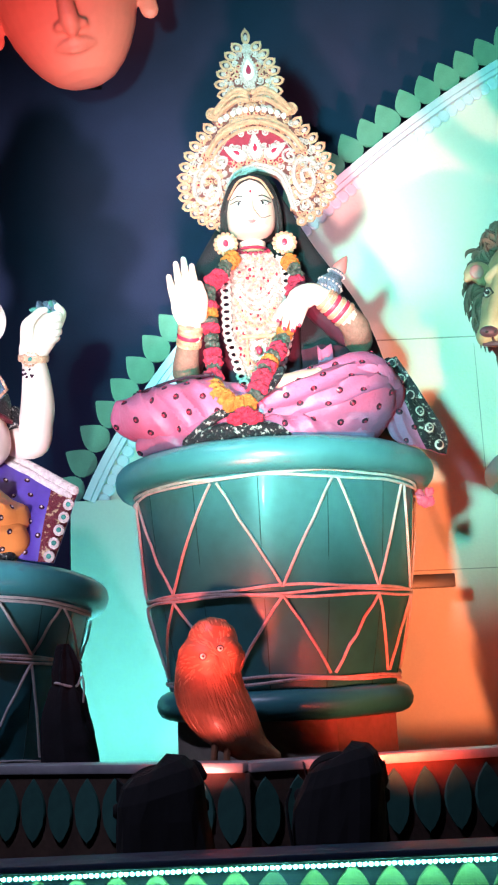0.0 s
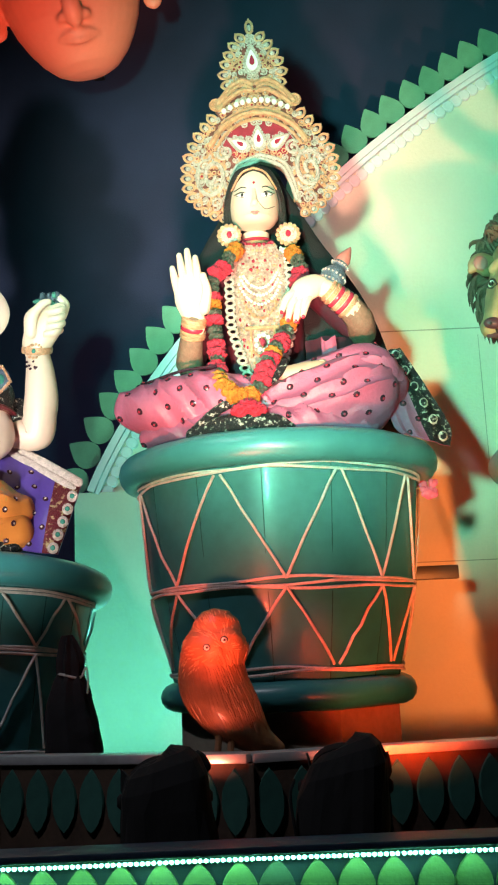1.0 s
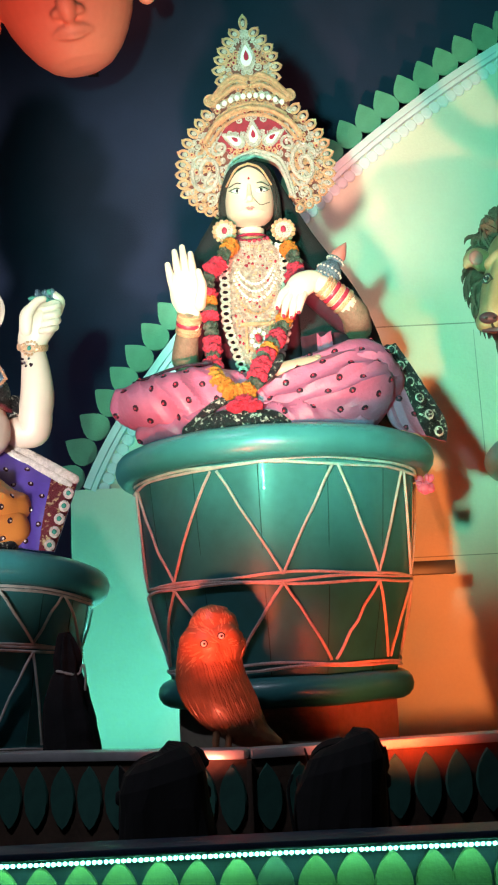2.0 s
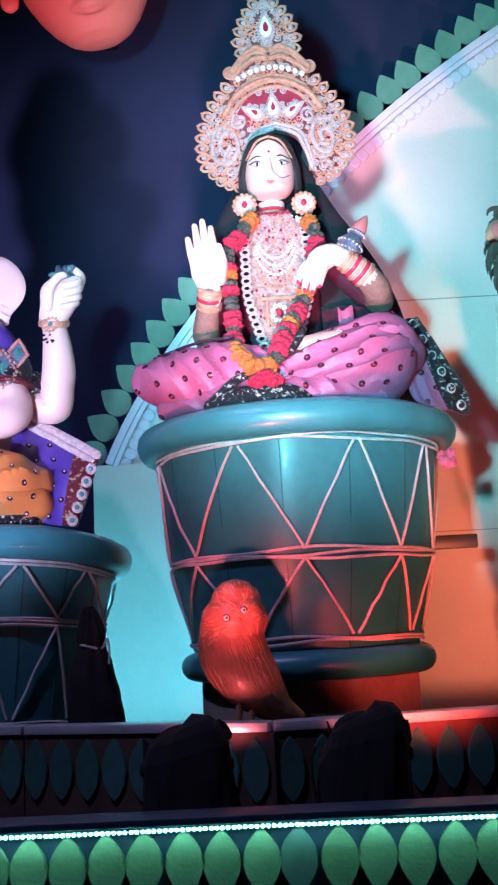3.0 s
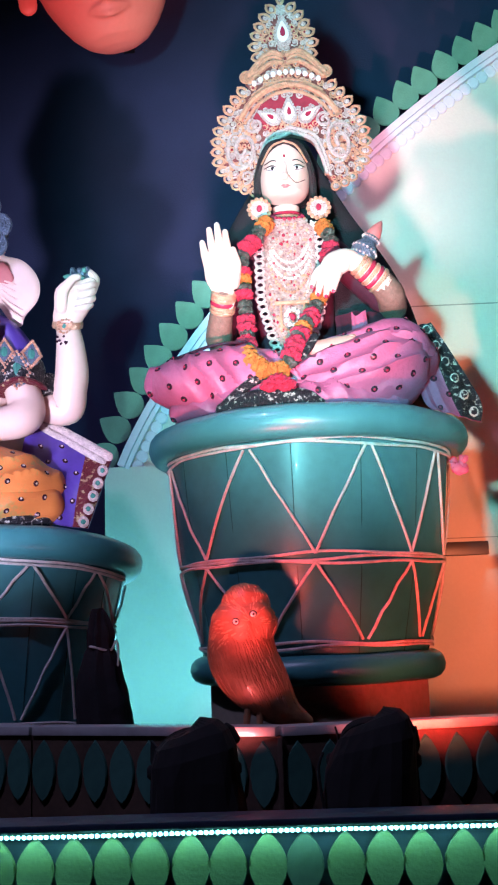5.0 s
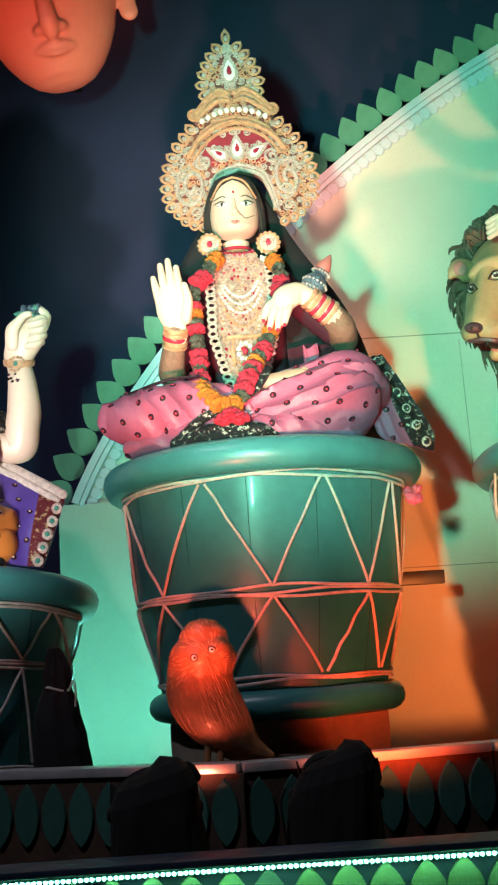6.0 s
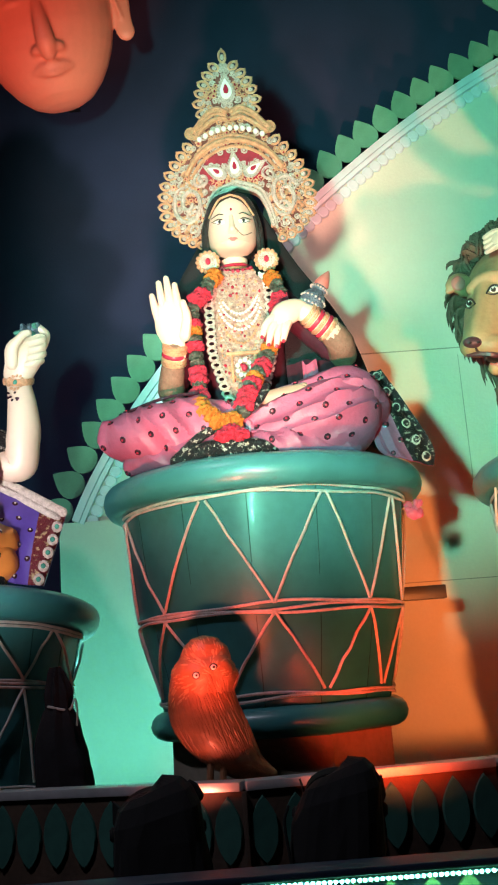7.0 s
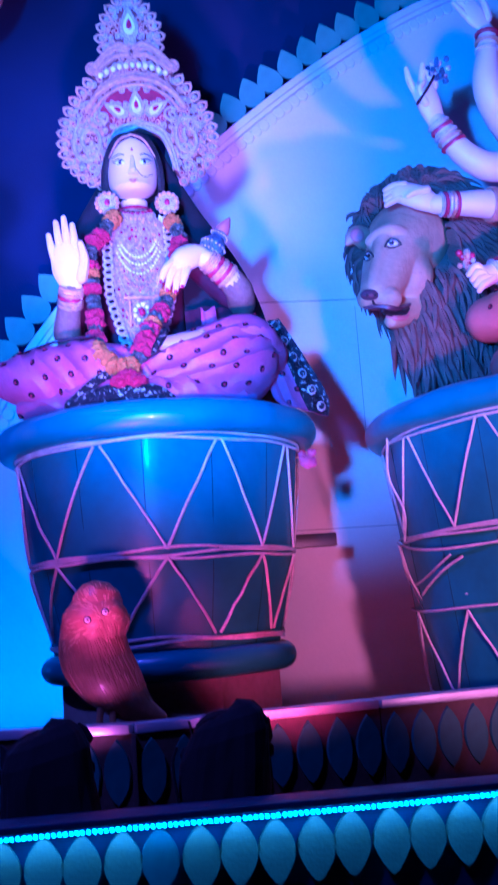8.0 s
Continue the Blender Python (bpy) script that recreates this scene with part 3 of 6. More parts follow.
def dots(bm, xs, zs, keep, mat, r, stone, y0=2.0):
    """Sequins sewn on the front of cloth of the given material slots."""
    bmesh.ops.recalc_face_normals(bm, faces=bm.faces)
    tree = BVHTree.FromBMesh(bm)
    bm.faces.ensure_lookup_table()
    todo = []
    for i, z in enumerate(zs):
        for x in xs:
            q, nrm, idx, _ = tree.ray_cast(Vector((x + (i % 2) * (xs[1] - xs[0]) / 2 + random.uniform(-0.008, 0.008), y0, z + random.uniform(-0.008, 0.008))), Vector((0, 1, 0)))
            if q and bm.faces[idx].material_index in keep and abs(nrm.y) > 0.15:
                todo.append((q, nrm if nrm.y < 0 else -nrm))
    for q, nrm in todo:
        turn = nrm.to_track_quat("Z", "Y").to_matrix()
        ball(bm, q, (r, r, r * 0.35), mat, 8, 4, turn)
        ball(bm, q + nrm * r * 0.3, (r * 0.42, r * 0.42, r * 0.35), stone, 6, 3, turn)


# goddess on the main drum
bm = bmesh.new()
mats = [SKIN, HAIR, VEIL, PINK, MAROON, GOLD, BORDER, BLACK_PAINT, WHITE_PAINT, RUBY, DARK_STONE, SILVER, LIP, SHADED_SKIN, DUSKY_SKIN]
S_SKIN, S_HAIR, S_VEIL, S_PINK, S_MAROON, S_GOLD, S_BORDER, S_BLACK, S_WHITE, S_RUBY, S_DARK, S_SILVER = range(12)
# head
skin_rings(bm, [[(0.04 + rx * math.cos(a), 3.165 - 0.012 * (z < 2.96) - ry * math.sin(a), z if z > 2.96 else 2.96 - (2.96 - z) * 0.55) for a in (2 * math.pi * k / 24 for k in range(24))]
                for z, rx, ry in ((2.897, 0.014, 0.040), (2.900, 0.030, 0.060), (2.912, 0.049, 0.075), (2.935, 0.066, 0.082), (2.965, 0.077, 0.085), (3.0, 0.082, 0.086), (3.04, 0.082, 0.087),
                                  (3.08, 0.076, 0.083), (3.11, 0.064, 0.070), (3.13, 0.045, 0.05), (3.14, 0.015, 0.02))], S_SKIN)
ball(bm, (0.04, 3.195, 3.035), (0.098, 0.085, 0.120), S_HAIR, 24, 14)
for s in (-1, 1):
    limb(bm, [(0.04, 3.098, 3.118, 0.012), (0.04 + s * 0.048, 3.108, 3.098, 0.018), (0.04 + s * 0.084, 3.15, 3.03, 0.016), (0.04 + s * 0.092, 3.185, 2.95, 0.014)], 8, 5, S_HAIR)
    limb(bm, [(0.04, 3.088, 3.115, 0.004), (0.04 + s * 0.040, 3.088, 3.096, 0.0035), (0.04 + s * 0.074, 3.115, 3.05, 0.003)], 6, 4, S_GOLD)
    # eye: white, iris, lid lines and brow
    e = Vector((0.04 + s * 0.040, 3.0885, 3.018))
    tilt = pose(0, 0, 0, 0, -s * 6, s * 22).to_3x3()
    ball(bm, e, (0.0195, 0.006, 0.0085), S_WHITE, 14, 6, tilt)
    ball(bm, e + Vector((s * -0.001, -0.0045, 0)), (0.0060, 0.0035, 0.0064), S_BLACK, 10, 6, tilt)
    limb(bm, [(e.x - s * 0.019, e.y - 0.001, e.z, 0.0016), (e.x, e.y - 0.007, e.z + 0.0090, 0.0017), (e.x + s * 0.026, e.y + 0.008, e.z + 0.005, 0.0012)], 6, 4, S_BLACK)
    limb(bm, [(e.x - s * 0.018, e.y - 0.001, e.z - 0.001, 0.001), (e.x, e.y - 0.005, e.z - 0.0085, 0.0012), (e.x + s * 0.020, e.y + 0.005, e.z + 0.001, 0.001)], 6, 4, S_BLACK)
    limb(bm, [(e.x - s * 0.020, e.y - 0.004, e.z + 0.022, 0.0018), (e.x, e.y - 0.003, e.z + 0.028, 0.0019), (e.x + s * 0.026, e.y + 0.012, e.z + 0.020, 0.0014)], 6, 4, S_BLACK)
limb(bm, [(0.04, 3.083, 3.035, 0.007), (0.04, 3.074, 3.0, 0.0095), (0.04, 3.068, 2.983, 0.0125)], 10, 4, S_SKIN)
for s in (-1, 1):
    ball(bm, (0.04 + s * 0.0105, 3.076, 2.979), (0.0075, 0.008, 0.006), S_SKIN, 8, 5)
limb(bm, [(0.023, 3.079, 2.951, 0.0015), (0.033, 3.0735, 2.9535, 0.0035), (0.04, 3.072, 2.952, 0.003), (0.047, 3.0735, 2.9535, 0.0035), (0.058, 3.079, 2.951, 0.0015)], 8, 3, 12)
limb(bm, [(0.026, 3.079, 2.949, 0.0015), (0.04, 3.072, 2.946, 0.0042), (0.055, 3.079, 2.949, 0.0015)], 8, 4, 12)
ball(bm, (0.04, 3.079, 3.058), (0.004, 0.002, 0.005), S_RUBY, 8, 5)
ball(bm, (0.052, 3.073, 2.985), 0.004, S_GOLD, 8, 5)
limb(bm, [(0.054, 3.073, 2.984, 0.0012), (0.075, 3.088, 2.968, 0.0012), (0.105, 3.11, 2.985, 0.0012)], 5, 5, S_DARK)
limb(bm, [(0.04, 3.205, 2.94, 0.046), (0.042, 3.21, 2.88, 0.045), (0.046, 3.21, 2.82, 0.062)], 16, 4, S_SKIN)
# trunk, sleeves
limb(bm, [(0.06, 3.25, 2.2, 0.17), (0.055, 3.24, 2.42, 0.135), (0.05, 3.22, 2.60, 0.135), (0.05, 3.22, 2.74, 0.135), (0.05, 3.21, 2.82, 0.075)], 28, 6, S_MAROON, 0.72)
limb(bm, [(-0.085, 3.21, 2.77, 0.050), (-0.15, 3.2, 2.62, 0.052), (-0.19, 3.15, 2.47, 0.046)], 14, 5, S_MAROON)
limb(bm, [(0.185, 3.21, 2.77, 0.050), (0.29, 3.19, 2.65, 0.052), (0.365, 3.13, 2.545, 0.047)], 14, 5, S_MAROON)
# bare forearms, their shade painted in as darker brown
limb(bm, [(-0.19, 3.15, 2.47, 0.044), (-0.188, 3.08, 2.47, 0.042), (-0.168, 2.99, 2.545, 0.032)], 14, 5, 13)
limb(bm, [(0.365, 3.12, 2.545, 0.046), (0.350, 3.04, 2.560, 0.045), (0.318, 3.0, 2.588, 0.040)], 14, 5, 13)
limb(bm, [(0.32, 3.0, 2.586, 0.039), (0.30, 2.99, 2.60, 0.038), (0.245, 2.965, 2.638, 0.030)], 14, 5, S_SKIN)
for k in range(4):
    ring_band(bm, (0.040, 3.207, 2.864 + 0.011 * k), (0.040, 3.206, 2.873 + 0.011 * k), 0.047, (S_GOLD, S_RUBY)[k % 2], 20)
open_hand(bm, (-0.165, 2.985, 2.56), pose(0, 0, 0, 6, -5, -8).to_3x3(), 1.04, S_SKIN)
for k, (f, m) in enumerate(((0.0, S_GOLD), (0.25, S_GOLD), (0.5, S_RUBY), (0.75, S_GOLD), (1.0, S_GOLD))):
    a = Vector((-0.173, 3.02, 2.520)).lerp(Vector((-0.165, 2.987, 2.56)), f)
    ring_band(bm, a, a + Vector((0.002, -0.008, 0.010)), 0.033, m)
for k, (f, m) in enumerate(((0.0, S_GOLD), (0.2, S_RUBY), (0.4, S_GOLD), (0.6, S_RUBY), (0.8, S_GOLD), (1.0, S_GOLD))):
    a = Vector((0.318, 3.0, 2.588)).lerp(Vector((0.258, 2.97, 2.630)), f)
    ring_band(bm, a, a + Vector((-0.010, -0.004, 0.0075)), 0.036 - 0.005 * f, m)
# the other hand hangs from the wrist
limb(bm, [(0.245, 2.965, 2.638, 0.029), (0.215, 2.955, 2.648, 0.036), (0.18, 2.945, 2.632, 0.040), (0.160, 2.942, 2.61, 0.034)], 14, 5, S_SKIN, 0.6)
for x0, z0, x1, z1, x2, z2 in ((0.150, 2.625, 0.122, 2.60, 0.104, 2.562), (0.158, 2.612, 0.135, 2.578, 0.122, 2.536), (0.172, 2.605, 0.155, 2.568, 0.146, 2.530), (0.188, 2.605, 0.176, 2.575, 0.168, 2.545)):
    limb(bm, [(x0, 2.940, z0, 0.0135), (x1, 2.928, z1, 0.0125), (x2, 2.932, z2, 0.0085)], 8, 4, S_SKIN)
    ball(bm, (x2, 2.927, z2 - 0.004), (0.006, 0.005, 0.008), S_RUBY, 6, 4)
# dark veil over the back
limb(bm, [(0.045, 3.28, 3.13, 0.10), (0.085, 3.31, 2.90, 0.185), (0.137, 3.33, 2.64, 0.290), (0.150, 3.34, 2.42, 0.345), (0.130, 3.34, 2.20, 0.370)], 36, 8, S_VEIL, 0.28)
limb(bm, [(-0.02, 3.26, 3.00, 0.06), (-0.09, 3.27, 2.80, 0.095), (-0.115, 3.28, 2.60, 0.105), (-0.12, 3.29, 2.40, 0.12)], 24, 6, S_VEIL, 0.5)
# crossed legs in the sari
folded_cloth(bm, [(-0.350, 3.0, 2.290, 0.062), (-0.26, 2.96, 2.275, 0.094), (-0.12, 2.96, 2.27, 0.118), (0.04, 2.98, 2.245, 0.105)], S_PINK, 1.35, (95, 70), 0.0065, 64)
folded_cloth(bm, [(0.02, 3.0, 2.24, 0.10), (0.16, 2.95, 2.255, 0.115), (0.30, 2.96, 2.29, 0.130), (0.385, 3.0, 2.325, 0.088)], S_PINK, 1.3, (-34, 110), 0.0065, 64)
folded_cloth(bm, [(0.12, 3.02, 2.345, 0.06), (0.25, 2.95, 2.36, 0.070), (0.35, 2.93, 2.365, 0.075), (0.40, 2.96, 2.345, 0.062)], S_PINK, 1.2, (-24, 120), 0.005, 56)
folded_cloth(bm, [(-0.305, 2.95, 2.19, 0.030), (-0.15, 2.88, 2.205, 0.05), (0.02, 2.86, 2.20, 0.048), (0.18, 2.86, 2.20, 0.050), (0.33, 2.92, 2.195, 0.04)], S_PINK, 1.3, (90, 70), 0.006, 40)
limb(bm, [(0.10, 2.875, 2.350, 0.021), (0.16, 2.872, 2.360, 0.022), (0.205, 2.872, 2.370, 0.017)], 12, 4, 14, 0.8)
for k in range(5):
    ball(bm, (0.212 + 0.006 * (k % 2), 2.868 + 0.006 * k, 2.382 - 0.007 * k), (0.012, 0.007, 0.006), 14, 8, 5)
# loose end over the knee, its brocade edge, and the fold on the belly
sheet(bm, [[(0.38, 3.03, 2.42), (0.42, 3.03, 2.45), (0.470, 3.05, 2.465)], [(0.40, 2.985, 2.31), (0.45, 2.98, 2.325), (0.530, 3.01, 2.335)], [(0.42, 2.95, 2.20), (0.48, 2.94, 2.195), (0.590, 2.98, 2.195)], [(0.44, 2.925, 2.165), (0.50, 2.915, 2.145), (0.580, 2.945, 2.125)]],
      S_PINK, 0.008, 0.006, 22, (0.42, S_BORDER))
sheet(bm, [[(0.18, 3.12, 2.52), (0.25, 3.10, 2.53), (0.33, 3.11, 2.52)], [(0.18, 3.07, 2.44), (0.25, 3.05, 2.44), (0.34, 3.06, 2.44)]], S_MAROON, 0.008, 0.006, 18)
sheet(bm, [[(0.225, 3.03, 2.505), (0.24, 3.02, 2.49), (0.27, 3.03, 2.51)], [(0.225, 3.02, 2.44), (0.245, 3.01, 2.435), (0.275, 3.02, 2.44)]], S_PINK, 0.008, 0.004, 9)
# brocade edge of the wrap between the legs
limb(bm, [(0.105, 2.865, 2.385, 0.012), (0.07, 2.84, 2.33, 0.013), (0.0, 2.815, 2.275, 0.013), (-0.09, 2.802, 2.235, 0.014), (-0.16, 2.812, 2.175, 0.018)], 8, 6, S_BORDER, 0.7)
limb(bm, [(-0.17, 2.812, 2.165, 0.020), (-0.06, 2.787, 2.188, 0.028), (0.06, 2.785, 2.185, 0.026), (0.11, 2.80, 2.172, 0.014)], 10, 5, S_BORDER, 0.6)
limb(bm, [(-0.335, 2.93, 2.345, 0.005), (-0.2, 2.895, 2.378, 0.005), (-0.10, 2.89, 2.385, 0.005)], 6, 5, S_DARK)
dots(bm, [-0.40 + 0.078 * k for k in range(14)], [2.165 + 0.046 * k for k in range(7)], (S_PINK,), S_DARK, 0.0108, S_RUBY)
# sequinned medallions on the brocade edge
for k in range(6):
    f = k / 5
    q = Vector((0.452, 3.022, 2.435)).lerp(Vector((0.560, 2.935, 2.155)), f)
    ball(bm, q, (0.014, 0.005, 0.016), S_SILVER, 12, 5)
    ball(bm, q + Vector((0, -0.005, 0)), (0.010, 0.004, 0.011), S_BORDER, 8, 4)
goddess = settle(part("goddess_statue", bm, mats), (0.075, 3.2, 2.15))
tagged(goddess, "seated painted clay goddess statue in a pink dotted sari", "statue")

# crown: backing board, velvet, bands, scrolls, teardrops, pearls, and scallops round the edge
crown = holder("crown", (0.074, 3.20, 3.0), "tall silver and gold tinsel crown on the goddess statue", "crown")
crown.rotation_euler = (radians(-4), radians(-1.8), 0)
crown.scale = (0.94, 1, 1)
SIDE = [(0.0, 0.715), (0.045, 0.665), (0.076, 0.61), (0.092, 0.555), (0.084, 0.505), (0.115, 0.475), (0.152, 0.435), (0.135, 0.405), (0.165, 0.37), (0.208, 0.325), (0.242, 0.27), (0.256, 0.21),
        (0.253, 0.15), (0.232, 0.09), (0.195, 0.045), (0.140, 0.015)]
INNER = [(0.118, 0.05), (0.102, 0.12), (0.072, 0.175), (0.0, 0.202)]


def bow(x):
    """The crown bends back towards its sides."""
    return 0.9 * x * x


def sym_tube(bm, pts, r, mat=0, lift=-0.012, both=True):
    for s in ((-1, 1) if both else (1,)):
        limb(bm, [(s * x, bow(x) + lift, z, r) for x, z in pts], 7, 4, mat)


edge = spline(SIDE, 4)
inner = spline(INNER, 4)
bm = bmesh.new()
half = [Vector(p) for p in edge] + [Vector(p) for p in inner]
left = [Vector((-p.x, p.y)) for p in half]
plate(bm, [(p.x, p.y) for p in half] + [(p.x, p.y) for p in left[-2:0:-1]], 0.0, 0.02)
bmesh.ops.triangulate(bm, faces=[f for f in bm.faces if len(f.verts) > 4])
bmesh.ops.subdivide_edges(bm, edges=[e for e in bm.edges if e.calc_length() > 0.05], cuts=2)
for v in bm.verts:
    v.co.y += bow(v.co.x)
backing = part("backing", bm, CROWN_GROUND, crown, "foil backing board, dark red like shaded gaps", smooth=False)
bm = bmesh.new()
plate(bm, [(x, z) for x, z in ((-0.13, 0.275), (-0.10, 0.322), (-0.05, 0.35), (0.0, 0.358), (0.05, 0.35), (0.10, 0.322), (0.13, 0.275), (0.09, 0.215), (0.0, 0.235), (-0.09, 0.215))], -0.003, 0.012)
part("velvet", bm, RED_CLOTH, backing, "red velvet field", smooth=False)
bm = bmesh.new()
sym_tube(bm, INNER, 0.008, 0, -0.014)
sym_tube(bm, [(0.131, 0.04), (0.116, 0.12), (0.085, 0.19), (0.0, 0.222)], 0.006, 0, -0.012)
part("brow_band", bm, SILVER, crown, "silver band over the brow")
bm = bmesh.new()
sym_tube(bm, [(0.0, 0.385), (0.07, 0.372), (0.135, 0.335), (0.175, 0.285)], 0.011, 0, -0.016)
sym_tube(bm, [(0.0, 0.362), (0.06, 0.350), (0.12, 0.315), (0.158, 0.268)], 0.006, 0, -0.012)
sym_tube(bm, [(0.0, 0.408), (0.065, 0.396), (0.128, 0.365)], 0.005, 0, -0.012)
part("arch_band", bm, GOLD, crown, "gold arch band")
for s in (-1, 1):
    bm = bmesh.new()
    for r, wob in ((0.010, 0.0), (0.006, 0.017)):
        limb(bm, [(s * x, bow(x) - 0.016, z, r) for x, z in ((0.012, 0.50 - wob), (0.045, 0.515 - wob), (0.085, 0.497 - wob), (0.12, 0.462 - wob), (0.145, 0.432), (0.132, 0.418), (0.122, 0.43))], 8, 4)
    limb(bm, [(s * x, bow(x) - 0.016, z, 0.009) for x, z in ((0.012, 0.47), (0.05, 0.475), (0.10, 0.445), (0.128, 0.425))], 8, 4)
    for r in (0.021, 0.012):
        limb(bm, [(s * (0.146 + r * math.cos(a)), bow(0.146) - 0.016, 0.437 + r * math.sin(a), 0.0055) for a in (2 * math.pi * k / 12 for k in range(13))], 6, 1, round_ends=False)
    part("volute", bm, GOLD, crown)
    # side wings: a paisley of nested scrolls over a stone-set field
    bm = bmesh.new()
    for cx, cz, r0, turns, rr, ph in ((0.178, 0.165, 0.068, 1.5, 0.0085, 0.6), (0.165, 0.12, 0.034, 1.4, 0.006, 3.4), (0.205, 0.21, 0.026, 1.3, 0.005, 2.0), (0.125, 0.245, 0.030, 1.4, 0.006, 1.0), (0.17, 0.06, 0.024, 1.3, 0.005, 5.0)):
        pts = []
        for k in range(26):
            f = k / 25
            a = ph + s * turns * 2 * math.pi * f
            r = r0 * (1 - 0.8 * f)
            x = cx + r * math.cos(a) * (0.85 if r0 > 0.05 else 1)
            pts.append((s * x, bow(x) - 0.014 - 0.006 * f, cz + r * math.sin(a) * (1.25 if r0 > 0.05 else 1), rr))
        limb(bm, pts, 6, 1)
    part("paisley", bm, SILVER, crown, "silver paisley scroll")
    bm = bmesh.new()
    for k in range(70):
        a, r = random.uniform(0, 2 * math.pi), math.sqrt(random.random())
        x, z = 0.178 + 0.062 * r * math.cos(a), 0.16 + 0.10 * r * math.sin(a)
        ball(bm, (s * x, bow(x) - 0.007, z), random.uniform(0.005, 0.010), 0, 6, 4)
    tagged(part("stone_field", bm, GOLD, crown, "gold beads set close together"), kind="stuff")
# teardrop medallions
for x, z, w, h, slant in ((0, 0.535, 0.072, 0.125, 0), (0, 0.235, 0.058, 0.098, 0), (0.036, 0.242, 0.048, 0.088, 58), (-0.036, 0.242, 0.048, 0.088, -58)):
    bm = bmesh.new()
    for sc, mat, lift in ((1.0, 0, 0.0), (0.66, 1, -0.006), (0.30, 2, -0.012)):
        plate(bm, [(px * sc, h * 0.42 + (pz - h * 0.42) * sc) for px, pz in tear(w, h, 20, 1.4)], -0.014 + lift, -0.004 + lift, mat)
    for px, pz in tear(w, h, 28, 1.4):
        ball(bm, (px, -0.016, pz), 0.0042, 0, 6, 4)
    bm.transform(pose(x, bow(x), z, 0, slant, 0))
    part("medallion", bm, [SILVER, PEARL, RUBY], crown, "silver teardrop medallion with red stone")
bm = bmesh.new()
ball(bm, (0, 0, 0), 0.0105, 0, 8, 6)
pearl = part("pearl", bm, PEARL, crown, "white pearl")
for k in range(-5, 6):
    m = Matrix.Translation((k * 0.0235, bow(k * 0.0235) - 0.014, 0.435 - 0.0011 * k * k))
    if k == -5:
        pearl.matrix_basis = m
    else:
        share("pearl", pearl.data, m, crown)
# lace of small gold scrolls between the larger motifs
ring_pts = [(p[0], p[1]) for p in edge] + [(p[0], p[1]) for p in inner] + [(0.0, 0.3)]


def inside(x, z):
    hit = False
    for (x0, z0), (x1, z1) in zip(ring_pts, ring_pts[1:] + ring_pts[:1]):
        if (z0 > z) != (z1 > z) and x < (x1 - x0) * (z - z0) / (z1 - z0) + x0:
            hit = not hit
    return hit


lace, tries = [], 0
while tries < 5000:
    tries += 1
    x, z = random.uniform(0.004, 0.25), random.uniform(0.02, 0.72)
    if not inside(x, z) or (x < 0.10 and 0.30 < z < 0.345) or (x < 0.034 and 0.535 < z < 0.65):
        continue
    if all((x - u) ** 2 + (z - w) ** 2 > 0.0195 ** 2 for u, w in lace):
        lace.append((x, z))
for s in (-1, 1):
    bm = bmesh.new()
    for k, (x, z) in enumerate(lace):
        ph, way, r0 = (k * 2.4) % 6.28, 1 if k % 2 else -1, 0.0115 + 0.004 * ((k * 7) % 5) / 5
        pts = []
        for i in range(11):
            f = i / 10
            a, r = ph + s * way * 1.35 * 2 * math.pi * f, r0 * (1 - 0.72 * f)
            u = x + r * math.cos(a)
            pts.append((s * u, bow(u) - 0.006 - 0.004 * f, z + r * math.sin(a), 0.0034))
        limb(bm, pts, 5, 1, k % 2)
        ball(bm, (s * x, bow(x) - 0.010, z), 0.0042, 1 if k % 4 else 2, 6, 4)
    tagged(part("lace", bm, [GOLD, SILVER, RUBY], crown, "lace of small gold scrolls"), kind="stuff")
bm = bmesh.new()
limb(bm, [(0.013 * math.cos(a), -0.003, 0.015 + 0.017 * math.sin(a), 0.0046) for a in (2 * math.pi * k / 12 for k in range(13))], 6, 1, 0, round_ends=False)
ball(bm, (0, -0.004, 0.013), (0.008, 0.006, 0.009), 1, 8, 5)
ball(bm, (0, -0.006, 0.034), 0.0045, 0, 6, 4)
scallop = part("scallop", bm, [GOLD, SILVER], crown)
run = [np.array(p) for p in spline(SIDE, 12)]
dist, k, first = 0.0, 0, True
marks = []
for a, b in zip(run, run[1:]):
    dist += float(np.linalg.norm(b - a))
    if dist >= 0.0345:
        d = b - a
        marks.append((b, math.degrees(math.atan2(-d[1], d[0]))))
        dist = 0.0
for p, ang in marks:
    if 0.405 < p[1] < 0.49:
        continue
    for s in (-1, 1):
        m = pose(s * (p[0] - 0.004), bow(p[0]) - 0.004, p[1] - 0.004, 0, s * ang, 0) @ Matrix.Diagonal((1.16, 1, 1.2 if p[1] > 0.1 else 0.85, 1))
        if first:
            scallop.matrix_basis, first = m, False
        else:
            share("scallop", scallop.data, m, crown)
share("scallop", scallop.data, pose(0, -0.004, 0.715) @ Matrix.Diagonal((1, 1, 1.5, 1)), crown)

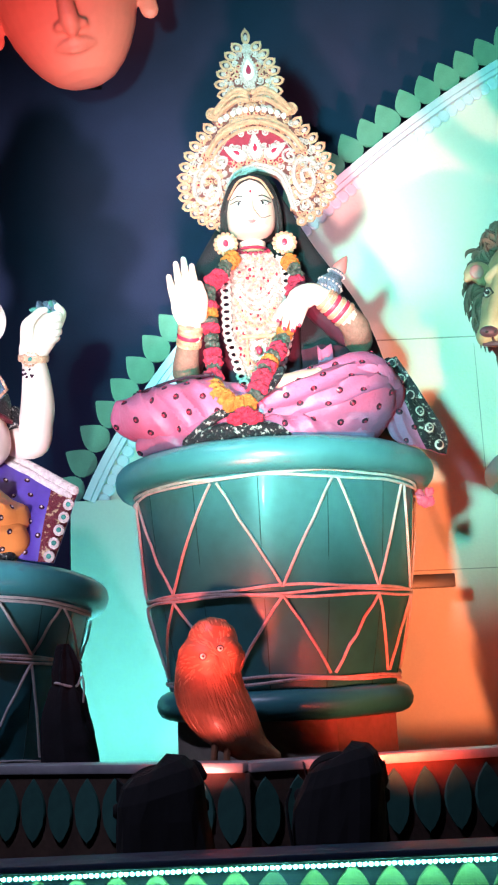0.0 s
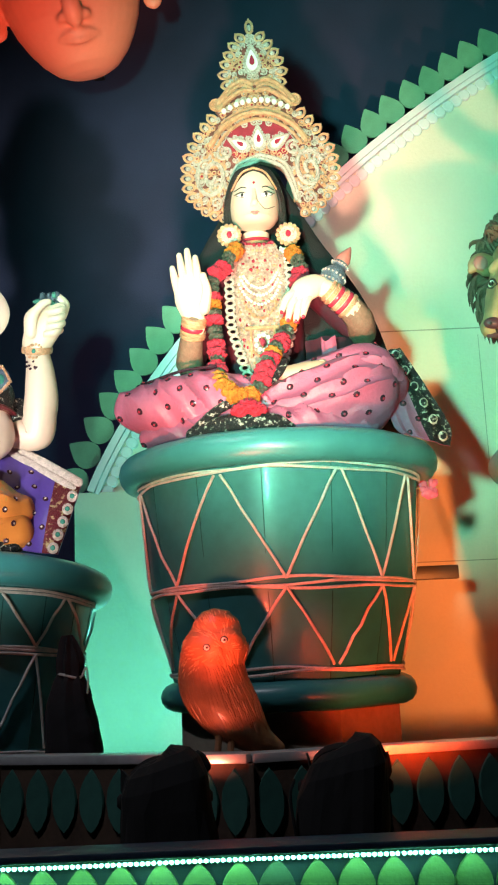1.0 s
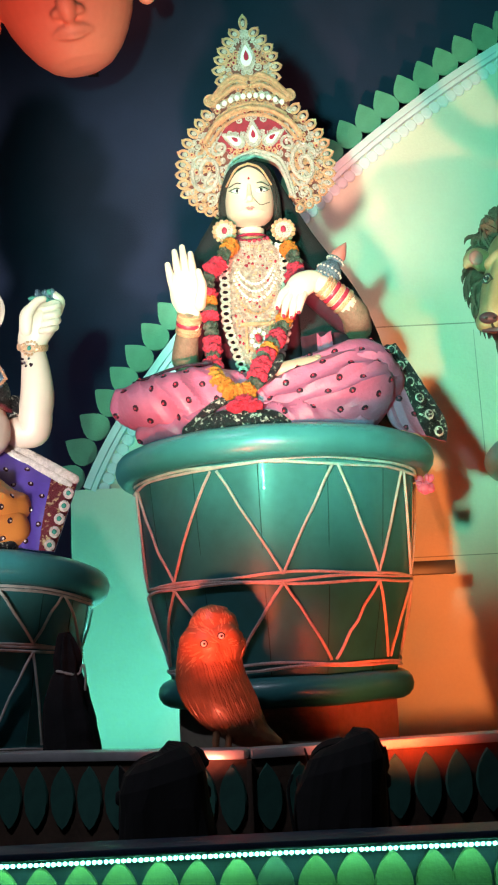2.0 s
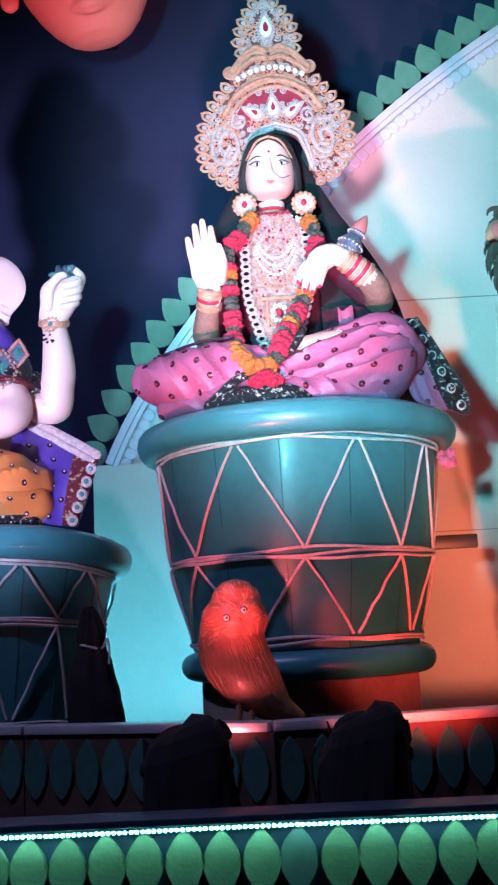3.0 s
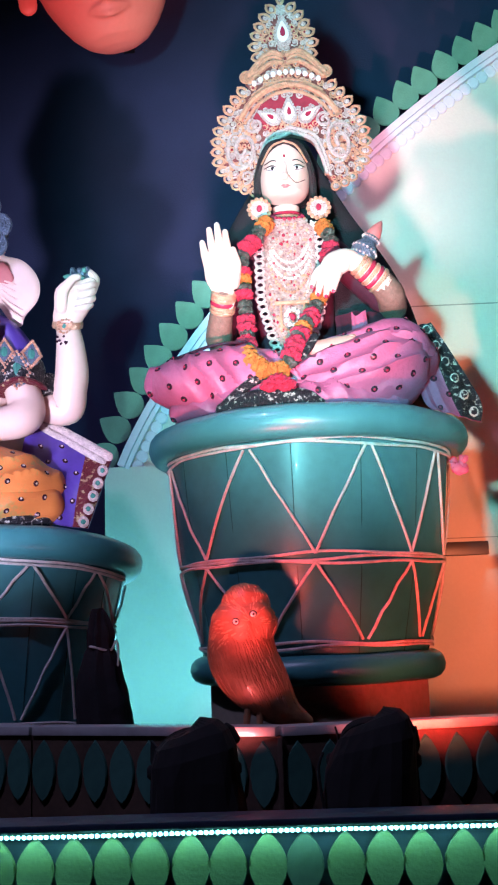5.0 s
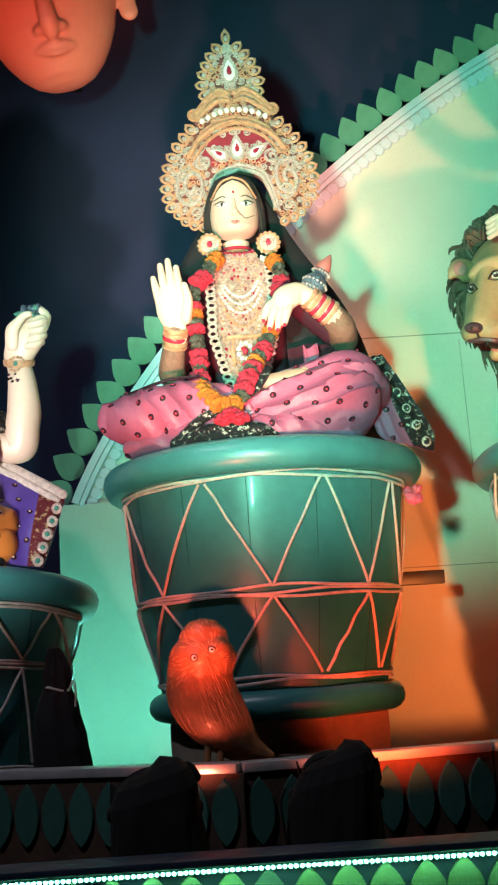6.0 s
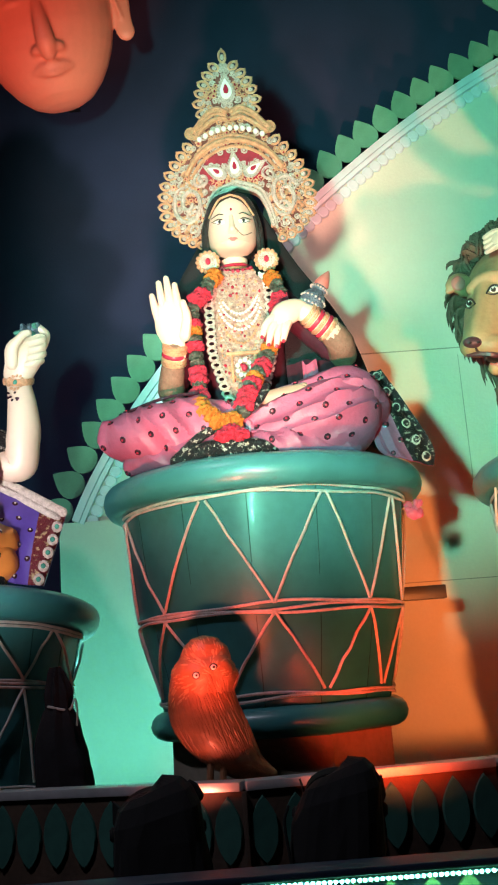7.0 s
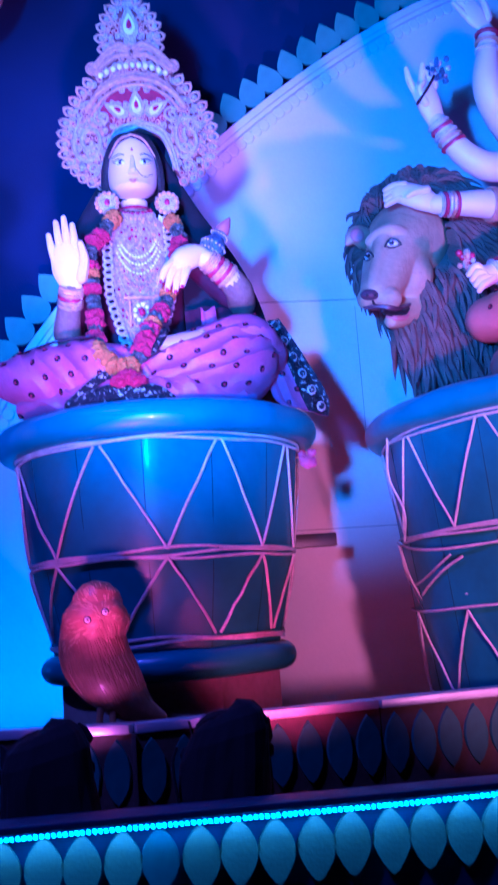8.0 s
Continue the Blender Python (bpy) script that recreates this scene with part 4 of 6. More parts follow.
# earrings
for x, z, y in ((-0.047, 2.888, 3.11), (0.145, 2.888, 3.12)):
    ob = holder("earring", (x, y, z), "round silver earring with red stone on the goddess statue", "earring", "earrings of the goddess")
    bm = bmesh.new()
    lathe(bm, [(0.030, -0.006), (0.034, 0.0), (0.030, 0.008), (0.015, 0.012)], 20)
    part("plate", bm, SILVER, ob).rotation_euler = (radians(90), 0, 0)
    bm = bmesh.new()
    ball(bm, (0, 0, 0), 0.0080, 0, 8, 5)
    one = part("bead", bm, GOLD, ob)
    for k in range(14):
        a = 2 * math.pi * k / 14
        m = Matrix.Translation((0.034 * math.cos(a), -0.006, 0.034 * math.sin(a)))
        if k == 0:
            one.matrix_basis = m
        else:
            share("bead", one.data, m, ob)
    bm = bmesh.new()
    ball(bm, (0, -0.013, 0), (0.009, 0.006, 0.012), 0, 10, 6)
    part("stone", bm, RUBY, ob, "red stone")

# necklaces
necklace = holder("necklace", (0.05, 3.1, 2.62), "layered white and gold bead necklaces on the goddess statue", "necklace")


def hang(w, top, low, y0, y1, x0=0.0, n=9):
    """A strand hanging in a long curve."""
    pts = []
    for k in range(n):
        a = math.pi * k / (n - 1)
        f = math.sin(a) ** 0.8
        pts.append(Vector((x0 - w * math.cos(a) * (1 - 0.15 * f), y0 + (y1 - y0) * f, top + (low - top) * f)))
    return pts


for w, top, low, r, mat in ((0.050, 2.872, 2.855, 0.0085, RUBY), (0.055, 2.865, 2.835, 0.007, GOLD), (0.060, 2.862, 2.800, 0.006, SILVER), (0.075, 2.855, 2.70, 0.0052, PEARL), (0.082, 2.85, 2.675, 0.0052, PEARL),
                            (0.090, 2.85, 2.645, 0.0055, PEARL), (0.080, 2.80, 2.60, 0.005, GOLD), (0.085, 2.78, 2.55, 0.005, SILVER), (0.062, 2.62, 2.47, 0.006, GOLD)):
    bm = bmesh.new()
    pts = spline([(p.x, p.y, p.z) for p in hang(w, top, low, 3.145 if top < 2.86 else 3.135, 3.095 if low < 2.8 else 3.115)], 8)
    last = None
    for p in pts:
        if last is None or np.linalg.norm(p - last) > r * 1.8:
            ball(bm, (p[0] - 0.005, p[1] - 3.1, p[2] - 2.62), r, 0, 6, 4)
            last = p
    part("strand", bm, mat, necklace)
bm = bmesh.new()
plate(bm, [(-0.085 - 0.005, 0.20), (-0.09, 0.05), (-0.082, -0.10), (-0.045, -0.19), (0.035, -0.19), (0.072, -0.10), (0.08, 0.05), (0.075, 0.20), (0.04, 0.235), (-0.05, 0.235)], 0.012, 0.03)
part("bib", bm, BIB, necklace, "silver and rose tinsel bib")
bm = bmesh.new()
for k in range(230):
    x, z = random.uniform(-0.075, 0.065), random.uniform(-0.18, 0.215)
    if abs(x) < 0.075 - max(0, -z - 0.08) * 0.35:
        ball(bm, (x, 0.012, z), (random.uniform(0.003, 0.006), 0.004, random.uniform(0.003, 0.007)), random.choice((0, 0, 0, 1, 1, 2)), 6, 4)
tagged(part("stone_setting", bm, [SILVER, GOLD, RUBY], necklace, "small stones sewn on the bib"), kind="stuff")
for s in (-1, 1):
    bm = bmesh.new()
    for k in range(16):
        f = k / 15
        x = s * (0.098 - 0.045 * max(0, f - 0.55) / 0.45) - 0.005
        z = 0.15 - 0.36 * f
        limb(bm, [(x + 0.014 * math.cos(a), -0.012, z + 0.011 * math.sin(a), 0.0052) for a in (2 * math.pi * i / 8 for i in range(9))], 6, 1, 0, round_ends=False)
    part("loop_chain", bm, SILVER, necklace, "chain of silver loops")
bm = bmesh.new()
box(bm, (-0.06, -0.014, -0.062), (0.05, 0.004, -0.050), bevel=0.003)
box(bm, (-0.045, -0.012, -0.15), (-0.037, 0.004, -0.05), bevel=0.002)
box(bm, (0.030, -0.012, -0.15), (0.038, 0.004, -0.05), bevel=0.002)
part("buckle", bm, GOLD, necklace)
bm = bmesh.new()
for k in range(9):
    a = 2 * math.pi * k / 9
    ball(bm, (-0.004 + 0.022 * math.cos(a), -0.012, -0.105 + 0.026 * math.sin(a)), 0.008, 0, 8, 5)
ball(bm, (-0.004, -0.015, -0.105), (0.010, 0.008, 0.013), 1, 8, 5)
part("pendant", bm, [PEARL, RUBY], necklace, "white pendant with red stone")

# flower garland
garland = holder("flower_garland", (0.03, 3.0, 2.55), "garland of red and orange paper flowers on the goddess statue", "garland")


def flower_mesh(name, mat, r, squash):
    bm = bmesh.new()
    ball(bm, (0, 0, 0), (r, r, r * squash), 0, 16, 10)
    for v in bm.verts:
        v.co *= 1 + 0.38 * noise.noise(v.co * 95) + 0.12 * noise.noise(v.co * 260)
    return part(name, bm, mat, garland, smooth=False)


kinds = {"o": flower_mesh("marigold", MARIGOLD, 0.027, 0.7), "r": flower_mesh("red_flower", RED_FLOWER, 0.029, 0.7), "d": flower_mesh("tinsel_tuft", TINSEL, 0.022, 0.6)}
GARLAND = [(-0.022, 3.08, 2.835), (-0.055, 3.03, 2.77), (-0.104, 3.0, 2.685), (-0.098, 2.985, 2.54), (-0.098, 2.95, 2.40), (-0.082, 2.83, 2.315), (-0.03, 2.795, 2.265), (0.022, 2.805, 2.295), (0.062, 2.88, 2.40),
           (0.110, 2.965, 2.49), (0.145, 3.02, 2.60), (0.175, 3.04, 2.74), (0.150, 3.09, 2.82)]
path = spline(GARLAND, 14)
pattern = "ooddrrddrodrddrrdrrddooooooodrrrdrodrrddorddrrrrddoo"
total = sum(float(np.linalg.norm(b - a)) for a, b in zip(path, path[1:]))
n_flowers, run_len, idx, used = len(pattern), 0.0, 0, set()
for a, b in zip(path, path[1:]):
    run_len += float(np.linalg.norm(b - a))
    while idx < n_flowers and run_len >= (idx + 0.5) * total / n_flowers:
        key = pattern[idx]
        d = Vector(b - a).normalized()
        m = Matrix.Translation(Vector(b) - garland.location) @ d.to_track_quat("Z", "Y").to_matrix().to_4x4() @ pose(random.uniform(-0.004, 0.004), random.uniform(-0.004, 0.004), 0, 0, 0, random.uniform(0, 360))
        if key in used:
            share(kinds[key].name.split(".")[0], kinds[key].data, m, garland)
        else:
            kinds[key].matrix_basis = m
            used.add(key)
        idx += 1
for x, z in ((-0.012, 2.235), (0.012, 2.222), (-0.03, 2.222)):
    share("red_flower", kinds["r"].data, Matrix.Translation(Vector((x, 2.775, z)) - garland.location), garland)

# small pot in the crook of the arm
pot = holder("ritual_pot", (0.262, 2.985, 2.668), "small blue-grey beaded pot with a pink tip", "pot")
pot.rotation_euler = (0, radians(32), 0)
bm = bmesh.new()
lathe(bm, [(0.010, -0.02), (0.030, -0.012), (0.040, 0.012), (0.036, 0.034), (0.024, 0.050), (0.020, 0.056), (0.027, 0.062), (0.024, 0.070), (0.010, 0.074)], 24)
part("body", bm, BLUE_FOIL, pot)
bm = bmesh.new()
lathe(bm, [(0.020, 0.068), (0.024, 0.080), (0.018, 0.10), (0.008, 0.122), (0.001, 0.132)], 16)
part("tip", bm, PINK_PAINT, pot, "pink pointed tip")
bm = bmesh.new()
for z, r in ((0.0, 0.037), (0.022, 0.040), (0.062, 0.028)):
    for k in range(18):
        a = 2 * math.pi * k / 18
        ball(bm, (r * math.cos(a), r * math.sin(a), z), 0.004, 0, 6, 4)
tagged(part("bead_trim", bm, SILVER, pot), kind="stuff")

# owl
bm = bmesh.new()
OX, OY, OZ = -0.10, 2.66, 1.325
limb(bm, [(0.13, 0.01, 0.012, 0.018), (0.075, 0.005, 0.04, 0.045), (0.02, 0.0, 0.10, 0.075), (-0.025, 0.0, 0.17, 0.088), (-0.030, 0.0, 0.235, 0.082), (-0.022, -0.004, 0.275, 0.076), (-0.016, -0.006, 0.300, 0.066)], 28, 6, 0, 0.85)
ball(bm, (-0.022, -0.008, 0.262), (0.086, 0.076, 0.066), 0, 24, 14)
ball(bm, (-0.040, -0.040, 0.262), (0.046, 0.040, 0.044), 0, 16, 10)
ball(bm, (0.012, -0.040, 0.272), (0.044, 0.040, 0.044), 0, 16, 10)
bm = fuse(bm, 0.005, 3)
bmesh.ops.recalc_face_normals(bm, faces=bm.faces)
coat = [(f.calc_center_median(), f.normal.copy(), f.calc_area()) for f in bm.faces]
feathered = BVHTree.FromBMesh(bm)
areas = np.cumsum([c[2] for c in coat])
for k in range(900):
    q, nrm, _ = coat[min(int(np.searchsorted(areas, random.random() * areas[-1])), len(coat) - 1)]
    if nrm.y > 0.5 or q.z < 0.06:
        continue
    head = q.z > 0.225 + 0.4 * (q.x + 0.02)
    lie = Vector((0.30 + 2.2 * (q.x + 0.03), 0.0, -1.0)) if not head else Vector((q.x, 0, q.z - 0.255)) + Vector((0, 0, -0.012))
    lie = (lie - nrm * lie.dot(nrm)).normalized()
    side = lie.cross(nrm).normalized()
    turn = Matrix((side, nrm, lie)).transposed()
    if head:
        ball(bm, q, (0.0026, 0.0018, random.uniform(0.007, 0.012)), 1, 5, 4, turn)
    else:
        ball(bm, q + nrm * 0.0002, (random.uniform(0.0030, 0.0046), 0.0020, random.uniform(0.013, 0.026)), 0, 6, 5, turn)
for x, z in ((-0.038, 0.266), (0.006, 0.283)):
    q = feathered.ray_cast(Vector((x, -0.5, z)), Vector((0, 1, 0)))[0]
    ball(bm, q, (0.0105, 0.005, 0.010), 2, 12, 6)
    ball(bm, q + Vector((0, -0.003, 0)), (0.0075, 0.005, 0.0072), 3, 12, 6)
    ball(bm, q + Vector((0.001, -0.0075, 0)), (0.0032, 0.002, 0.0032), 2, 8, 5)
limb(bm, [(-0.008, -0.074, 0.268, 0.006), (-0.003, -0.083, 0.256, 0.005), (0.000, -0.082, 0.244, 0.0025)], 8, 4, 0)
for x in (-0.02, 0.012):
    limb(bm, [(x + 0.01, -0.02, 0.09, 0.014), (x, -0.03, 0.03, 0.009), (x - 0.002, -0.034, 0.0, 0.009)], 8, 3, 0)
    for t in (-0.016, 0, 0.016):
        limb(bm, [(x, -0.034, 0.004, 0.006), (x + t, -0.058, 0.002, 0.005)], 6, 3, 0)
owl = part("owl_statue", bm, [FEATHER, PALE_FEATHER, BLACK_PAINT, WHITE_PAINT])
owl.location = (OX, OY, OZ - 0.02)
tagged(owl, "copper-brown painted owl statue standing before the drum", "statue")
bm = bmesh.new()
box(bm, (-0.24, 2.60, FLOOR), (0.10, 2.76, OZ - 0.025), bevel=0.006)
tagged(part("plinth", bm, PLY), "low brown board plinth under the owl", "plinth")
# ---- the elephant-headed statue ----
bm = bmesh.new()
mats = [SKIN, PURPLE, ORANGE_SILK, RED_BORDER, BORDER, GOLD, BLACK_PAINT, WHITE_PAINT, RUBY, DARK_STONE, SILVER, PINK_PAINT, GREEN_STONE, BLUE_FOIL]
E_SKIN, E_PURPLE, E_ORANGE, E_RED, E_BORDER, E_GOLD, E_BLACK, E_WHITE, E_RUBY, E_DARK, E_SILVER, E_PINK, E_GREEN, E_BLUE = range(14)
ball(bm, (-1.04, 3.09, 2.72), (0.135, 0.125, 0.165), E_SKIN, 28, 18)
limb(bm, [(-1.045, 3.02, 2.68, 0.085), (-1.05, 2.955, 2.58, 0.066), (-1.055, 2.93, 2.47, 0.056), (-1.075, 2.92, 2.38, 0.050), (-1.14, 2.915, 2.33, 0.042)], 18, 6, E_SKIN)
limb(bm, [(-0.985, 2.97, 2.63, 0.016), (-0.975, 2.935, 2.60, 0.015), (-0.968, 2.915, 2.575, 0.009)], 10, 4, E_WHITE)
limb(bm, [(-0.915, 3.10, 2.77, 0.045), (-0.865, 3.085, 2.72, 0.072), (-0.850, 3.08, 2.66, 0.068), (-0.845, 3.085, 2.60, 0.035), (-0.838, 3.09, 2.572, 0.012)], 20, 6, E_SKIN, 0.22)
limb(bm, [(-0.925, 3.08, 2.755, 0.03), (-0.895, 3.068, 2.735, 0.035), (-0.87, 3.065, 2.715, 0.02)], 10, 4, E_PINK, 0.25)
for k in range(5):
    limb(bm, [(-0.91, 3.075, 2.72 - 0.012 * k, 0.003), (-0.865, 3.062, 2.70 - 0.022 * k, 0.004), (-0.825, 3.075, 2.69 - 0.026 * k, 0.002)], 6, 4, E_SKIN)
e = Vector((-0.978, 2.985, 2.735))
tilt = pose(0, 0, 0, 0, -8, 32).to_3x3()
ball(bm, e, (0.023, 0.008, 0.011), E_WHITE, 14, 6, tilt)
ball(bm, e + Vector((-0.004, -0.007, 0)), (0.0085, 0.004, 0.0085), E_RUBY, 10, 6, tilt)
ball(bm, e + Vector((-0.004, -0.011, 0)), (0.004, 0.002, 0.004), E_BLACK, 8, 4, tilt)
limb(bm, [(e.x - 0.022, e.y - 0.008, e.z, 0.002), (e.x, e.y - 0.01, e.z + 0.012, 0.003), (e.x + 0.028, e.y + 0.014, e.z + 0.004, 0.0015)], 6, 4, E_BLACK)
limb(bm, [(e.x - 0.025, e.y - 0.004, e.z + 0.024, 0.002), (e.x, e.y - 0.003, e.z + 0.036, 0.0035), (e.x + 0.034, e.y + 0.022, e.z + 0.022, 0.0015)], 6, 4, E_BLACK)
for v in bm.verts:
    v.co += Vector((0.012, 0.0, -0.035))
# body, shawl on the shoulder, sleeves
limb(bm, [(-1.03, 3.2, 1.85, 0.24), (-1.03, 3.16, 2.08, 0.24), (-1.03, 3.15, 2.28, 0.20), (-1.03, 3.15, 2.44, 0.17), (-1.03, 3.14, 2.54, 0.10)], 28, 6, E_SKIN, 0.8)
folded_cloth(bm, [(-0.93, 3.1, 2.56, 0.035), (-0.88, 3.08, 2.49, 0.062), (-0.84, 3.07, 2.42, 0.072), (-0.815, 3.07, 2.36, 0.070)], E_PURPLE, 1.0, (60, 30), 0.003, 24)
limb(bm, [(-0.88, 3.12, 2.44, 0.07), (-0.80, 3.12, 2.32, 0.062), (-0.70, 3.11, 2.26, 0.056), (-0.665, 3.10, 2.275, 0.052), (-0.655, 3.085, 2.36, 0.054), (-0.670, 3.07, 2.45, 0.045), (-0.688, 3.06, 2.52, 0.034)], 18, 6, E_SKIN)
limb(bm, [(-0.812, 3.06, 2.35, 0.062), (-0.785, 3.03, 2.25, 0.060), (-0.80, 2.99, 2.20, 0.056), (-0.89, 2.95, 2.175, 0.047), (-0.99, 2.93, 2.155, 0.036), (-1.05, 2.92, 2.15, 0.04)], 16, 6, E_SKIN)
ring_band(bm, (-0.822, 3.065, 2.395), (-0.802, 3.05, 2.315), 0.066, E_BORDER, 20)
ring_band(bm, (-0.80, 3.05, 2.318), (-0.797, 3.047, 2.303), 0.068, E_RED, 20)
ring_band(bm, (-0.775, 3.115, 2.345), (-0.735, 3.112, 2.295), 0.062, E_BORDER, 20)
for cx, cy, cz, w, h in ((-0.805, 2.988, 2.355, 0.040, 0.056), (-0.765, 3.000, 2.415, 0.026, 0.040), (-0.845, 2.992, 2.415, 0.026, 0.040)):
    # jewelled lozenges on the sleeve: foil, stone, and a beaded edge
    ball(bm, (cx, cy, cz), (w, 0.010, h), E_BLUE, 4, 4)
    ball(bm, (cx, cy - 0.007, cz), (w * 0.42, 0.010, h * 0.42), E_GREEN, 4, 5)
    for k in range(24):
        f = 4 * k / 24
        i, g = int(f), f - int(f)
        corner = ((1, 0), (0, 1), (-1, 0), (0, -1), (1, 0))
        u, q = (corner[i][j] + (corner[i + 1][j] - corner[i][j]) * g for j in (0, 1))
        ball(bm, (cx + u * w * 1.05, cy - 0.003, cz + q * h * 1.05), 0.0052, E_GOLD, 6, 4)
for k in range(10):
    a = 2 * math.pi * k / 10
    ball(bm, (-0.80 + 0.036 * math.cos(a), 2.988, 2.355 + 0.046 * math.sin(a)), 0.006, E_SILVER, 6, 4)
# raised fist with mehndi cuff
limb(bm, [(-0.688, 3.06, 2.52, 0.035), (-0.690, 3.05, 2.56, 0.044), (-0.675, 3.04, 2.605, 0.050), (-0.655, 3.035, 2.64, 0.040)], 16, 5, E_SKIN, 0.7)
for k, (x, z) in enumerate(((-0.612, 2.652), (-0.612, 2.628), (-0.615, 2.604), (-0.622, 2.582))):
    limb(bm, [(-0.668, 3.02, z - 0.002, 0.013), (x - 0.012, 3.0, z + 0.006, 0.0135), (x, 3.0, z, 0.013), (x - 0.012, 2.985, z - 0.010, 0.012), (x - 0.038, 2.99, z - 0.012, 0.011)], 8, 4, E_SKIN)
limb(bm, [(-0.71, 3.02, 2.58, 0.017), (-0.705, 3.0, 2.63, 0.016), (-0.675, 2.99, 2.665, 0.013), (-0.655, 2.988, 2.672, 0.010)], 10, 4, E_SKIN)
limb(bm, [(-0.615, 3.02, 2.64, 0.014), (-0.608, 3.02, 2.672, 0.014), (-0.625, 3.01, 2.692, 0.012)], 8, 4, E_SKIN)
for k in range(14):
    ball(bm, (random.uniform(-0.675, -0.628), random.uniform(2.99, 3.02), random.uniform(2.672, 2.70)), random.uniform(0.008, 0.013), random.choice((E_BLUE, E_BLUE, E_GREEN)), 5, 4)
ball(bm, (-0.692, 3.02, 2.685), (0.016, 0.010, 0.010), E_GREEN, 6, 4)
ring_band(bm, (-0.690, 3.06, 2.525), (-0.690, 3.053, 2.545), 0.036, E_GOLD)
for k in range(12):
    a = 2 * math.pi * k / 12
    ball(bm, (-0.694 + 0.020 * math.cos(a), 3.022, 2.525 + 0.022 * math.sin(a)), 0.005, E_GOLD, 6, 4)
ball(bm, (-0.694, 3.02, 2.525), 0.009, E_GREEN, 8, 5)
for k in range(9):
    ball(bm, (-0.694 + random.uniform(-0.018, 0.02), 3.024, 2.485 + random.uniform(-0.02, 0.01)), 0.004, E_DARK, 6, 4)
ring_band(bm, (-0.955, 2.937, 2.162), (-0.995, 2.928, 2.153), 0.042, E_GOLD)
for k in range(6):
    ball(bm, (-0.99 + 0.018 * k, 2.888, 2.165 + 0.006 * (k % 2)), 0.012, E_SILVER, 8, 5)
# lap
folded_cloth(bm, [(-0.735, 3.03, 2.0, 0.068), (-0.82, 2.97, 2.01, 0.098), (-0.95, 2.93, 2.01, 0.115), (-1.12, 2.93, 2.0, 0.12)], E_ORANGE, 1.2, (-30, 95), 0.0075, 56)
folded_cloth(bm, [(-0.72, 2.99, 1.935, 0.06), (-0.85, 2.91, 1.935, 0.075), (-1.0, 2.89, 1.93, 0.08), (-1.2, 2.9, 1.93, 0.08)], E_ORANGE, 1.0, (-40, 85), 0.0075, 48)
limb(bm, [(-0.72, 2.955, 1.885, 0.028), (-0.82, 2.885, 1.882, 0.03), (-0.95, 2.85, 1.882, 0.03)], 10, 5, E_BORDER, 0.7)
sheet(bm, [[(-0.80, 3.14, 2.245), (-0.69, 3.13, 2.18), (-0.535, 3.10, 2.088)], [(-0.80, 3.02, 2.08), (-0.69, 3.02, 2.02), (-0.555, 3.03, 1.985)], [(-0.75, 2.99, 1.90), (-0.68, 2.98, 1.875), (-0.590, 2.99, 1.862)]],
      E_PURPLE, 0.01, 0.007, 16, (0.26, E_RED))
limb(bm, [(-0.80, 3.135, 2.245, 0.014), (-0.69, 3.12, 2.182, 0.016), (-0.545, 3.09, 2.092, 0.016)], 10, 6, E_SILVER, 0.6)
limb(bm, [(-0.80, 3.118, 2.222, 0.010), (-0.69, 3.105, 2.158, 0.011), (-0.56, 3.08, 2.075, 0.011)], 10, 6, E_SILVER, 0.6)
dots(bm, [-1.1 + 0.062 * k for k in range(9)], [1.90 + 0.045 * k for k in range(8)], (E_PURPLE, E_ORANGE), E_DARK, 0.0095, E_SILVER)
for k in range(5):
    q = Vector((-0.552, 3.03, 2.04)).lerp(Vector((-0.600, 2.975, 1.88)), k / 4)
    ball(bm, q, (0.017, 0.006, 0.018), E_SILVER, 10, 5)
    ball(bm, q + Vector((0, -0.005, 0)), (0.008, 0.004, 0.008), E_GREEN, 8, 4)
# collar and hanging garland on the chest
for k in range(40):
    ball(bm, (random.uniform(-0.975, -0.885), random.uniform(2.975, 2.995), random.uniform(2.41, 2.53)), random.uniform(0.006, 0.011), random.choice((E_SILVER, E_BLUE, E_SILVER, E_PINK)), 8, 5)
for k, key in enumerate("rrddbbrrddddr"):
    f = k / 12
    ball(bm, (-0.880 - 0.055 * f * f + 0.01 * math.sin(3 * f), 2.985 - 0.03 * f, 2.535 - 0.29 * f), (0.022, 0.020, 0.015), {"r": E_RUBY, "d": E_DARK, "b": E_BLUE}[key], 10, 6)
for v in bm.verts:
    # the raised arm reaches a little further out
    if v.co.x > -0.80 and v.co.z > 2.20:
        reach = min(1.0, (v.co.x + 0.80) / 0.10) * min(1.0, (v.co.z - 2.20) / 0.14)
        v.co.x += reach * (-0.010 + 0.050 * min(1.0, max(0.0, (v.co.z - 2.33) / 0.25)))
        v.co.z -= 0.026 * reach
elephant = settle(part("elephant_god_statue", bm, mats), (-1.03, 3.2, 1.85))
tagged(elephant, "seated elephant-headed clay statue in a purple shawl", "statue")
headdress = holder("crown", (-1.03, 3.09, 2.80), "silver and pink tiered crown on the elephant-headed statue", "crown")
bm = bmesh.new()
lathe(bm, [(0.128, -0.02), (0.140, 0.0), (0.134, 0.03), (0.115, 0.05), (0.085, 0.13), (0.06, 0.18), (0.045, 0.26), (0.005, 0.30)], 28)
part("cone", bm, GOLD, headdress)
bm = bmesh.new()
